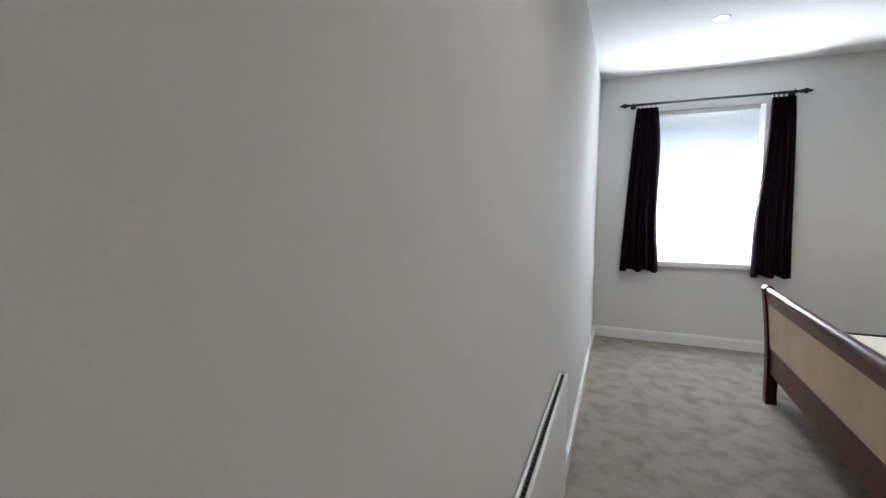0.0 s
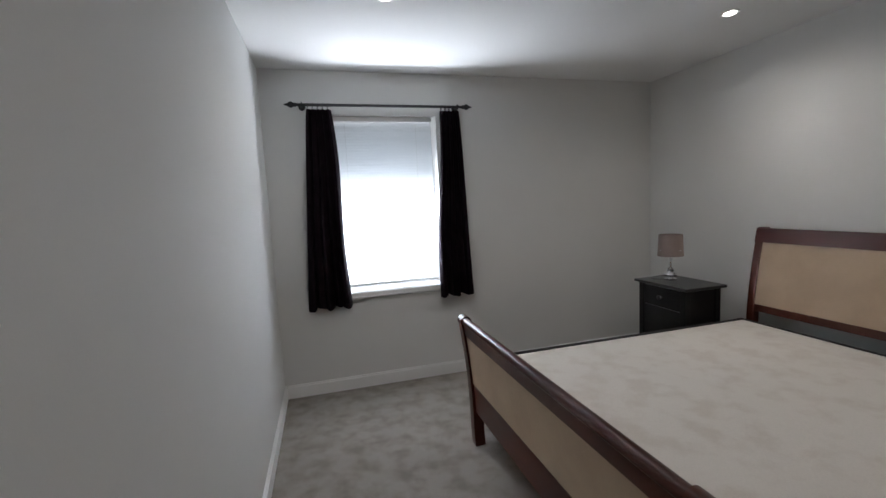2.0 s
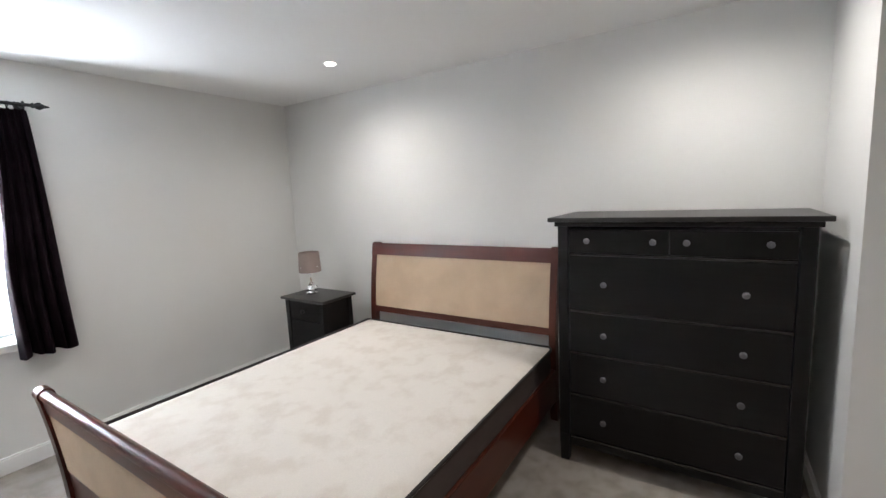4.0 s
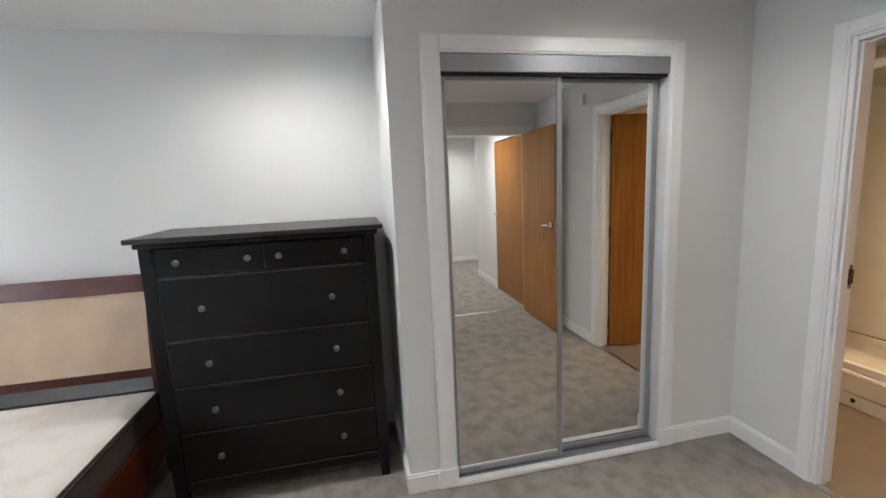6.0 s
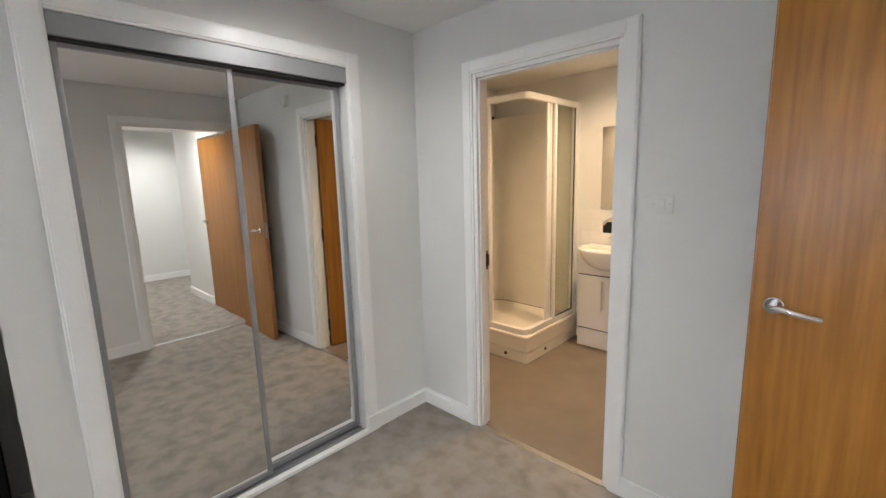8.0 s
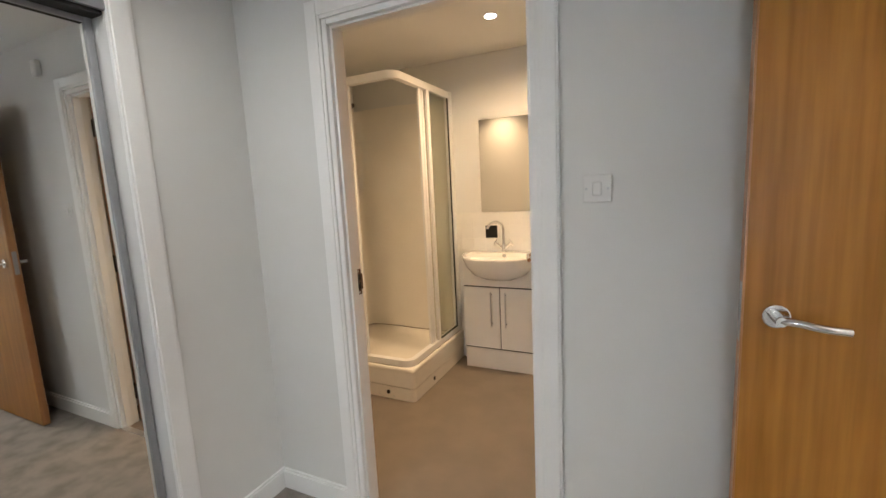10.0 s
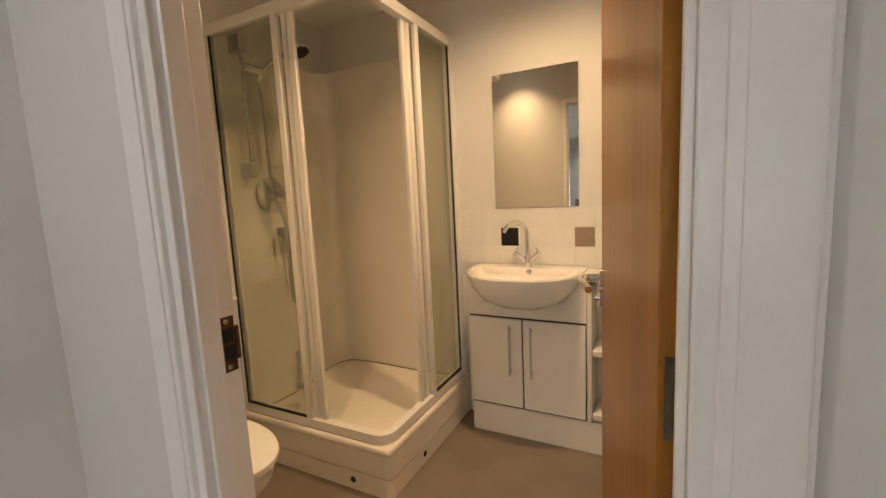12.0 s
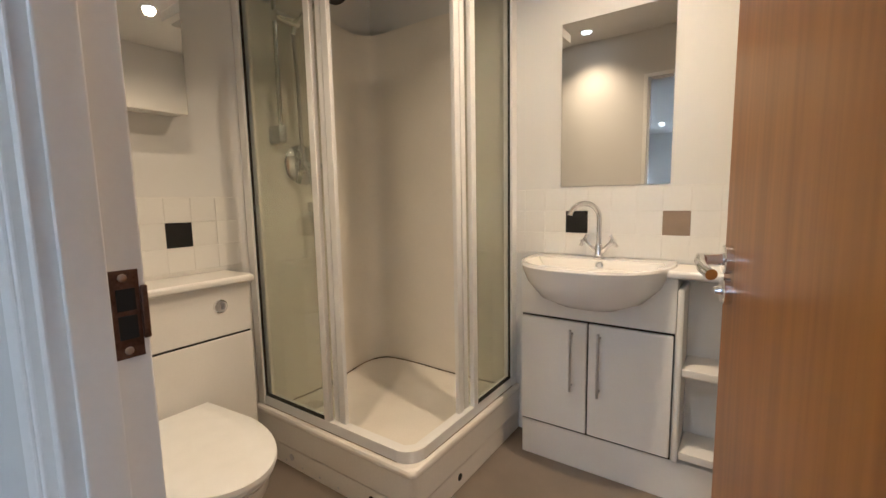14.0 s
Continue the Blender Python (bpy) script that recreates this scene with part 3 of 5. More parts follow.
RZ, RY = 2.052, NORTH - 0.075
pole = thing("curtain_pole", "black metal curtain pole with pointed finials over the window", "curtain pole", (-1.69, RY, RZ))
part("pole", rod(B(), (-2.27, RY, RZ), (-1.10, RY, RZ), 0.0095), iron_mat, pole)
for x, s in ((-2.27, -1), (-1.10, 1)):
    part("finial", lathe(B(), [(0.012, 0), (0.016, 0.006), (0.011, 0.012), (0.020, 0.028), (0.021, 0.036), (0.010, 0.055), (0.004, 0.075), (0.001, 0.08)], (x, RY, RZ), (s, 0, 0)), iron_mat, pole, "black pointed finial")
for x in (-2.235, -1.135):
    bm = rod(B(), (x, RY, RZ), (x, NORTH - 0.001, RZ), 0.006)
    lathe(bm, [(0.024, 0), (0.024, 0.005), (0.012, 0.008)], (x, NORTH - 0.001, RZ), (0, -1, 0))
    tube(bm, [(x + 0.0, RY + 0.016 * math.cos(a), RZ + 0.016 * math.sin(a)) for a in np.linspace(0, 6.28, 14)], 0.004, 6)
    part("bracket", bm, iron_mat, pole)


def curtain(name, top, bottom, label, seed):
    """A pleated curtain that hangs in folds from rings on the pole."""
    base = thing(name, label, "curtain", ((bottom[0] + bottom[1]) / 2, RY, 0.65), "curtains at the window")
    rnd = random.Random(seed)
    cols, rows = 90, 36
    z1, z0 = RZ - 0.028, 0.643
    ph = [rnd.uniform(0, 6.28) for _ in range(4)]
    bm = bmesh.new()
    grid = []
    for j in range(rows + 1):
        v = j / rows
        e = v ** 0.8
        a = top[0] + (bottom[0] - top[0]) * e
        b = top[1] + (bottom[1] - top[1]) * e
        if top[1] < -1.6:
            b += 0.010 * math.sin(v * 7)
        else:
            a += 0.010 * math.sin(v * 7)
        row = []
        for i in range(cols + 1):
            u = i / cols
            fold = math.sin(u * 6.28 * 5 + ph[0] + 0.5 * math.sin(v * 3 + ph[1])) + 0.4 * math.sin(u * 6.28 * 9 + ph[2] + v)
            amp = 0.014 + 0.016 * v
            zz = z1 + (z0 - z1) * v + (0.012 * math.sin(u * 6.28 * 2.5 + ph[3]) if j == rows else 0)
            row.append(bm.verts.new((a + (b - a) * u + 0.006 * math.cos(u * 31 + v * 2), RY + fold * amp, zz)))
        grid.append(row)
    for r0, r1 in zip(grid, grid[1:]):
        for i in range(cols):
            bm.faces.new((r0[i], r0[i + 1], r1[i + 1], r1[i]))
    bmesh.ops.solidify(bm, geom=bm.faces[:], thickness=0.003)
    part("cloth", bm, curtain_mat, base)
    for i in range(5):
        x = top[0] + (top[1] - top[0]) * (i + 0.5) / 5
        ring = tube(B(), [(x + 0.002 * math.sin(a), RY + 0.017 * math.cos(a), RZ - 0.006 + 0.017 * math.sin(a)) for a in np.linspace(0, 6.28, 16)], 0.0025, 6)
        part("curtain_ring", ring, iron_mat, base)


curtain("curtain", (-2.215, -2.05), (-2.295, -1.995), "dark aubergine pleated curtain drawn aside from the window", 3)
curtain("curtain", (-1.275, -1.125), (-1.325, -1.06), "narrower dark aubergine curtain drawn aside from the window", 8)

# ---- downlights ----
def downlight(x, y, label, group):
    base = thing("downlight", label, "downlight", (x, y, HIGH), group)
    bm = lathe(B(), [(0.047, 0.0), (0.047, -0.002), (0.043, -0.005), (0.034, -0.004), (0.033, 0.0)], (x, y, HIGH))
    part("bezel", bm, plastic_white, base)
    part("lamp", lathe(B(), [(0.031, -0.003), (0.031, -0.0065), (0.001, -0.0075)], (x, y, HIGH)), bulb, base, "lit lamp")


# the two added fill lamps get the same lit fitting as the rest
for x, y, watts in BED_AND_FILL_LAMPS:
    downlight(x, y, "small round white recessed downlight, lit, two of five added as fill", "bedroom downlights")
for x, y in BATH_LAMPS:
    downlight(x, y, "small round recessed bathroom downlight, lit", "bathroom downlights")
for x, y in HALL_LAMPS:
    downlight(x, y, "small round recessed hall downlight, lit", "hall downlights")

# ---- radiator ----
rad = thing("radiator", "white panel radiator low on the wall", "radiator", (WEST, 2.2, 0.15))
RX0, RX1, RYA, RYB, RZ0, RZ1 = WEST + 0.004, WEST + 0.038, 1.75, 3.13, 0.12, 0.612
bm = blk(RX1 - 0.012, RX1, RYA, RYB, RZ0, RZ1, bevel=0.005)
part("front_panel", bm, gloss_white, rad)
part("back_panel", blk(RX0, RX0 + 0.01, RYA, RYB, RZ0, RZ1, bevel=0.004), gloss_white, rad)
for y in (RYA - 0.001, RYB - 0.004):
    part("end_panel", blk(RX0 + 0.004, RX1 - 0.004, y, y + 0.005, RZ0 + 0.01, RZ1 + 0.004), gloss_white, rad)
bm = B()
y = RYA + 0.01
while y < RYB - 0.01:
    box(bm, RX0 + 0.011, RX1 - 0.013, y, y + 0.008, RZ1 - 0.022, RZ1 - 0.004)
    y += 0.02
part("top_grille", bm, grille_mat, rad, "dark slotted top grille")
part("fins", blk(RX0 + 0.012, RX1 - 0.014, RYA + 0.02, RYB - 0.02, RZ0 + 0.03, RZ1 - 0.04), grille_mat, rad)
for y in (RYA + 0.15, RYB - 0.15):
    part("wall_bracket", blk(WEST - 0.002, RX0 + 0.002, y, y + 0.03, 0.3, 0.55), gloss_white, rad)
for y in (RYA - 0.02, RYB + 0.02):
    bm = rod(B(), (WEST + 0.026, y, 0.0), (WEST + 0.026, y, 0.19), 0.0075, n=10)
    rod(bm, (WEST + 0.026, y, 0.18), (WEST + 0.026, y - math.copysign(0.03, y - 2), 0.18), 0.009, n=12)
    part("valve", bm, chrome, rad, "small chrome valve")

# ---- bed ----
bed = thing("bed", "mahogany sleigh bed with cream upholstered ends", "bed", (-0.4, 3.85, 0))
BY0, BY1 = 3.06, 4.62
fx = lambda z: -1.410 - 0.046 * max(0.0, (z - 0.15) / 0.55) ** 1.8
foot_line = lambda a, b, n=8: [(fx(a + (b - a) * i / n), a + (b - a) * i / n) for i in range(n + 1)]
foot = part("footboard", ribbon(B(), foot_line(0.20, 0.37), 0.028, BY0 + 0.03, BY1 - 0.03, 0.004), mahogany_y, bed)
part("foot_panel", ribbon(B(), foot_line(0.365, 0.643), 0.034, BY0 + 0.045, BY1 - 0.045, 0.006), fabric, foot, "cream upholstered panel")
bm = ribbon(B(), foot_line(0.638, 0.718), 0.040, BY0 + 0.01, BY1 - 0.01, 0.012)
part("top_rail", bm, mahogany_y, foot, "glossy mahogany top rail")
bm = rod(B(), (fx(0.70) - 0.006, BY0 + 0.01, 0.713), (fx(0.70) - 0.006, BY1 - 0.01, 0.713), 0.022, n=20)
part("scroll", bm, mahogany_y, foot)
for y in (BY0, BY1 - 0.055):
    bm = ribbon(B(), [(-1.405, 0.0), (-1.41, 0.08), *foot_line(0.15, 0.705)], 0.058, y, y + 0.055, 0.008)
    rod(bm, (fx(0.70) - 0.004, y - 0.003, 0.712), (fx(0.70) - 0.004, y + 0.058, 0.712), 0.030, n=24)
    part("foot_post", bm, mahogany_z, bed)
hx = lambda z: 0.515 + 0.075 * max(0.0, (z - 0.45) / 0.62) ** 1.7
head_line = lambda a, b, n=8: [(hx(a + (b - a) * i / n), a + (b - a) * i / n) for i in range(n + 1)]
head = part("headboard", ribbon(B(), head_line(0.555, 0.60), 0.04, BY0 + 0.04, BY1 - 0.09, 0.005), mahogany_y, bed)
part("head_panel", ribbon(B(), head_line(0.598, 1.0), 0.036, BY0 + 0.045, BY1 - 0.095, 0.006), fabric, head, "cream upholstered panel")
part("top_rail", ribbon(B(), head_line(0.995, 1.085), 0.05, BY0 + 0.03, BY1 - 0.05, 0.014), mahogany_y, head, "glossy mahogany top rail")
for y in (BY0 + 0.01, BY1 - 0.10):
    bm = ribbon(B(), [(0.535, 0.0), (0.52, 0.15), (0.515, 0.4), *head_line(0.46, 1.075)], 0.05, y, y + 0.045, 0.008)
    rod(bm, (hx(1.07) + 0.006, y - 0.004, 1.066), (hx(1.07) + 0.006, y + 0.049, 1.066), 0.030, n=24)
    part("head_post", bm, mahogany_z, bed)
for y in (BY0 + 0.012, BY1 - 0.045):
    part("side_rail", blk(-1.39, 0.50, y, y + 0.03, 0.14, 0.345, bevel=0.006), mahogany_x, bed)
for i in range(12):
    x = -1.28 + i * 0.15
    part("bed_slat", blk(x, x + 0.07, BY0 + 0.045, BY1 - 0.047, 0.262, 0.28), oak_edge, bed)


def cushion(x0, x1, y0, y1, z0, z1, r, quilt, n=46):
    """A soft rectangular pad with rounded rim and a gently uneven top."""
    bm = bmesh.new()
    def outline(inset, z, wob=0.0):
        pts = []
        c = 0.06
        xs, ys = (x0 + inset, x1 - inset), (y0 + inset, y1 - inset)
        for cx, cy, a in ((xs[1] - c, ys[1] - c, 0), (xs[0] + c, ys[1] - c, 90), (xs[0] + c, ys[0] + c, 180), (xs[1] - c, ys[0] + c, 270)):
            for k in range(7):
                t = radians(a + 15 * k)
                pts.append(bm.verts.new((cx + c * math.cos(t), cy + c * math.sin(t), z)))
        return pts
    rings = [outline(0.02, z0), outline(0.0, z0 + 0.03), outline(-0.004, (z0 + z1) / 2), outline(0.0, z1 - r)]
    for a in (25, 50, 75, 90):
        rings.append(outline(r * (1 - math.cos(radians(a))) , z1 - r + r * math.sin(radians(a))))
    for a, b in zip(rings, rings[1:]):
        for i in range(len(a)):
            bm.faces.new((a[i], a[(i + 1) % len(a)], b[(i + 1) % len(a)], b[i]))
    bm.faces.new(rings[0][::-1])
    bm.faces.new(rings[-1])
    return bm


mat_thing = thing("mattress", "cream stained mattress with dark border, bare on the bed", "mattress", (-0.4, 3.85, 0.28))
MX0, MX1, MY0, MY1 = -1.375, 0.49, BY0 + 0.03, BY1 - 0.03
part("border", cushion(MX0, MX1, MY0, MY1, 0.281, 0.470, 0.012, 0), mattress_side, mat_thing, "dark brown border")
bm = B()
nx, ny = 96, 80
gridv = []
for i in range(nx + 1):
    row = []
    for j in range(ny + 1):
        u, v = i / nx, j / ny
        x, y = MX0 + (MX1 - MX0) * u, MY0 + (MY1 - MY0) * v
        d = min(u, 1 - u) * (MX1 - MX0), min(v, 1 - v) * (MY1 - MY0)
        e = min(d)
        z = 0.473 + 0.026 * min(1, e / 0.07) ** 0.55
        if e > 0.02:
            z += 0.002 * noise.noise((x * 5, y * 5, 3)) + 0.0007 * (math.sin(x * 42) * math.sin(y * 42)) - 0.006 * math.exp(-((x + 0.3) ** 2 + (y - 3.9) ** 2) * 3)
        r = 0.05
        if d[0] < r and d[1] < r:
            k = math.hypot(r - d[0], r - d[1])
            if k > r:
                x += math.copysign((r - d[0]) * (1 - r / k), 0.5 - u)
                y += math.copysign((r - d[1]) * (1 - r / k), 0.5 - v)
        row.append(bm.verts.new((x, y, z)))
    gridv.append(row)
for a, b in zip(gridv, gridv[1:]):
    for j in range(ny):
        bm.faces.new((a[j], b[j], b[j + 1], a[j + 1]))
rim = bmesh.ops.extrude_edge_only(bm, edges=[e for e in bm.edges if e.is_boundary])["geom"]
for v in rim:
    if isinstance(v, bmesh.types.BMVert):
        v.co.z = 0.468
part("ticking", bm, mattress_top, mat_thing, "cream quilted ticking with faint stains")
loop = []
r = 0.05
for cx, cy, a in ((MX1 - r, MY1 - r, 0), (MX0 + r, MY1 - r, 90), (MX0 + r, MY0 + r, 180), (MX1 - r, MY0 + r, 270)):
    for k in range(7):
        t = radians(a + 15 * k)
        loop.append((cx + (r + 0.003) * math.cos(t), cy + (r + 0.003) * math.sin(t), 0.484 + 0.003 * math.sin(cx * 9 + k)))
part("piping", tube(B(), loop + loop[:1], 0.008, 8), piping_mat, mat_thing, "dark piped edge")

# ---- chest of drawers ----
def knob(parent, x, y, z, mat, s=1.0):
    """A turned knob that points towards -x."""
    part("knob", lathe(B(), [(0.009 * s, 0), (0.008 * s, 0.008), (0.012 * s, 0.012), (0.017 * s, 0.018), (0.017 * s, 0.022), (0.011 * s, 0.027), (0.001, 0.028)], (x, y, z), (-1, 0, 0), 18), mat, parent, "dark metal knob")


# lighter, glossier black so the drawer rails show as thin highlight lines
black_edge = material("black_highlight_edge", (0.016, 0.014, 0.013), 0.22, vary=0.3, scale=18, fine=0.1, spec=0.6)
knob_mat = material("dark_knob", (0.15, 0.15, 0.155), 0.36, 0.75, vary=0.1, scale=40, fine=0.05)
black_top = material("black_polished_top", (0.013, 0.012, 0.012), 0.34, vary=0.3, scale=8, fine=0.15, fine_scale=120, stretch=(1, 0.08, 1), spec=0.55)
chest = thing("chest_of_drawers", "tall black-brown chest of drawers beside the bed", "chest of drawers", (0.4, 2.445, 0))
CX0, CX1, CY0, CY1 = 0.155, 0.635, 1.94, 2.945
part("top", blk(0.13, 0.65, 1.90, 2.99, 1.285, 1.307, bevel=0.004), black_top, chest)
part("moulding", blk(CX0 - 0.012, CX1, CY0 - 0.014, CY1 + 0.014, 1.262, 1.285, bevel=0.005), black_wood, chest)
for y in (CY0, CY1 - 0.022):
    part("side", blk(CX0 + 0.052, CX1 - 0.05, y + 0.003, y + 0.019, 0.16, 1.262), black_wood, chest)
part("back", blk(CX1 - 0.022, CX1 - 0.012, CY0 + 0.02, CY1 - 0.02, 0.14, 1.262), black_wood, chest)
for x in (CX0, CX1 - 0.05):
    for y in (CY0, CY1 - 0.052):
        bm = B()
        box(bm, x, x + 0.05, y, y + 0.052, 0.15, 1.262, 0.003)
        leg = bmesh.ops.create_cone(bm, cap_ends=True, segments=4, radius1=0.030, radius2=0.0355, depth=0.15, matrix=Matrix.Translation((x + 0.025, y + 0.026, 0.075)) @ pose(0, 0, 0, 0, 0, 45))
        part("leg", bm, black_wood, chest)
levels = [(1.132, 1.245), (0.842, 1.118), (0.618, 0.828), (0.392, 0.604), (0.152, 0.378)]
ya, yb = CY0 + 0.055, CY1 - 0.055
part("carcass", blk(CX0 + 0.022, CX1 - 0.052, ya - 0.001, yb + 0.001, 0.13, 1.25), dark_void, chest)
for k, (z0, z1) in enumerate(levels):
    part("rail", blk(CX0 - 0.001, CX0 + 0.021, ya, yb, z0 - 0.012, z0 - 0.002, bevel=0.002), black_edge, chest)
    halves = [(ya + 0.002, (ya + yb) / 2 - 0.002), ((ya + yb) / 2 + 0.002, yb - 0.002)] if k == 0 else [(ya + 0.002, yb - 0.002)]
    for a, b in halves:
        d = part("drawer", blk(CX0 + 0.004, CX0 + 0.022, a, b, z0 + 0.001, z1 - 0.001, bevel=0.003), black_wood, chest)
        w = b - a
        if k == 0:
            ys = (a + w * 0.20, a + w * 0.855) if a < 2.2 else (a + w * 0.145, a + w * 0.80)
        else:
            ys = (2.158, 2.720)
        for y in ys:
            knob(d, CX0 + 0.004, y, (z0 + z1) / 2 + (0.004 if k == 0 else 0), knob_mat, 0.85)
part("plinth_rail", blk(CX0 + 0.006, CX0 + 0.024, ya, yb, 0.095, 0.138, bevel=0.003), black_wood, chest)

# ---- bedside table and lamp ----
NX0, NX1, NY0, NY1, NZ = 0.07, 0.41, 4.635, 5.115, 0.717
ns = thing("bedside_table", "small black-brown bedside table beside the bed", "bedside table", ((NX0 + NX1) / 2, 4.87, 0))
part("top", blk(NX0, NX1, NY0, NY1, NZ - 0.02, NZ, bevel=0.004), black_top, ns)
for x in (NX0 + 0.02, NX1 - 0.065):
    for y in (NY0 + 0.03, NY1 - 0.075):
        part("leg", blk(x, x + 0.045, y, y + 0.045, 0, NZ - 0.02, bevel=0.003), black_wood, ns)
for y in (NY0 + 0.038, NY1 - 0.053):
    part("side", blk(NX0 + 0.065, NX1 - 0.065, y, y + 0.015, 0.13, NZ - 0.02), black_wood, ns)
part("back", blk(NX1 - 0.04, NX1 - 0.03, NY0 + 0.075, NY1 - 0.075, 0.13, NZ - 0.02), black_wood, ns)
d = part("drawer", blk(NX0 + 0.024, NX0 + 0.042, NY0 + 0.078, NY1 - 0.078, NZ - 0.17, NZ - 0.03, bevel=0.003), black_wood, ns)
knob(d, NX0 + 0.024, (NY0 + NY1) / 2, NZ - 0.10, iron_mat)
part("door", blk(NX0 + 0.024, NX0 + 0.042, NY0 + 0.078, NY1 - 0.078, 0.15, NZ - 0.175, bevel=0.003), black_wood, ns)
part("shelf", blk(NX0 + 0.05, NX1 - 0.04, NY0 + 0.055, NY1 - 0.055, 0.13, 0.145), black_wood, ns)
LX, LY = 0.245, 4.95
lamp = thing("table_lamp", "small lamp with taupe drum shade and chrome ball base", "table lamp", (LX, LY, NZ))
prof = [(0.042, 0), (0.043, 0.008), (0.030, 0.012), (0.028, 0.016), (0.040, 0.026), (0.044, 0.040), (0.038, 0.054), (0.022, 0.062), (0.026, 0.070), (0.027, 0.078), (0.018, 0.088), (0.010, 0.092), (0.009, 0.14), (0.001, 0.141)]
part("base", lathe(B(), prof, (LX, LY, NZ), n=28), chrome, lamp, "chrome stacked-ball base")
bm = lathe(B(), [(0.086, 0.0), (0.078, 0.155), (0.076, 0.155), (0.084, 0.0)], (LX, LY, NZ + 0.175), n=36)
bmesh.ops.delete(bm, geom=[f for f in bm.faces if len(f.verts) > 4], context="FACES_ONLY")
part("shade", bm, shade_mat, lamp, "taupe fabric drum shade")
bm = rod(B(), (LX, LY, NZ + 0.13), (LX, LY, NZ + 0.22), 0.012)
rod(bm, (LX - 0.09, LY, NZ + 0.22), (LX + 0.09, LY, NZ + 0.22), 0.002, n=6)
rod(bm, (LX, LY - 0.09, NZ + 0.22), (LX, LY + 0.09, NZ + 0.22), 0.002, n=6)
part("shade_carrier", bm, plastic_white, lamp)
part("flex", tube(B(), curve_points([(LX - 0.04, LY + 0.01, NZ + 0.006), (LX - 0.10, LY + 0.05, NZ + 0.006), (LX - 0.05, LY + 0.12, NZ + 0.005), (LX + 0.10, LY + 0.14, NZ + 0.005), (NX1 + 0.012, LY + 0.13, NZ - 0.01), (NX1 + 0.02, LY + 0.12, 0.3)], 6), 0.0018, 6), grille_mat, lamp, "thin dark cable")

# ---- wardrobe ----
wd = thing("wardrobe_doors", "sliding mirrored wardrobe doors in grey aluminium frames", "wardrobe", (0.05, 1.05, 0))
YA, YB, YM = 0.49, 1.622, 1.05
part("head_track", blk(-0.012, 0.095, YA - 0.004, YB + 0.002, 1.957, 2.032, bevel=0.002), alu_grey, wd)
part("head_groove", blk(0.0, 0.09, YA, YB, 1.945, 1.957), dark_void, wd)
bm = blk(0.006, 0.09, YA, YB, 0.004, 0.012)
for x in (0.008, 0.042, 0.078):
    box(bm, x, x + 0.005, YA, YB, 0.012, 0.024)
part("bottom_track", bm, alu_grey, wd)
for x, y0, y1 in ((0.022, YM - 0.012, YB), (0.058, YA, YM + 0.012)):
    door = part("sliding_door", blk(x + 0.012, x + 0.018, y0 + 0.01, y1 - 0.01, 0.03, 1.945), alu_grey, wd)
    part("mirror", blk(x + 0.008, x + 0.012, y0 + 0.02, y1 - 0.02, 0.05, 1.935), mirror_mat, door, "silvered mirror panel")
    for a in (y0, y1 - 0.024):
        part("stile", blk(x, x + 0.024, a, a + 0.024, 0.026, 1.95, bevel=0.004), alu_grey, door)
    for a, b in ((0.026, 0.054), (1.93, 1.95)):
        part("rail", blk(x + 0.002, x + 0.022, y0 + 0.024, y1 - 0.024, a, b, bevel=0.002), alu_grey, door)
part("threshold", blk(-0.03, 0.006, YA - 0.005, YB + 0.008, 0.0, 0.022, bevel=0.004), gloss_white, wd, "white painted threshold board")
wf = thing("wardrobe_frame", "white painted surround of the mirrored wardrobe", "door frame", kind="structure")
for y0, y1, z1 in ((1.622, 1.708, 2.108), (0.408, 0.486, 2.108)):
    for dpt, ins in ((0.016, 0.0), (0.020, 0.009)):
        part("architrave", blk(-dpt, 0.0, y0 + ins, y1 - ins, 0, z1 - ins, bevel=0.003), gloss_white, wf)
for dpt, ins in ((0.016, 0.0), (0.020, 0.009)):
    part("architrave_head", blk(-dpt, 0.0, 0.486, 1.622, 2.034 + ins, 2.108 - ins, bevel=0.003), gloss_white, wf)
part("plinth_block", blk(-0.026, 0, 1.618, 1.716, 0, 0.10, bevel=0.003), gloss_white, wf)
part("plinth_block", blk(-0.026, 0, 0.404, 0.488, 0, 0.10, bevel=0.003), gloss_white, wf)


# ---- switches and small fittings ----
def switch(x, y, z, n, label):
    """A light switch plate whose face looks along n (an axis vector in plan)."""
    base = thing("light_switch", label, "light switch", (0, 0, 0))
    part("plate", blk(-0.040, 0.040, 0, 0.006, -0.040, 0.040, bevel=0.003), switch_plastic, base)
    part("rocker", blk(-0.0125, 0.0125, 0.006, 0.012, -0.02, 0.02, bevel=0.003), switch_plastic, base)
    for s in (-1, 1):
        part("screw", lathe(B(), [(0.0042, 0), (0.004, 0.001), (0.001, 0.0014)], (s * 0.030, 0.0055, 0), (0, 1, 0), 10), satin_steel, base)
    base.matrix_world = pose(x, y, z, 0, 0, n)


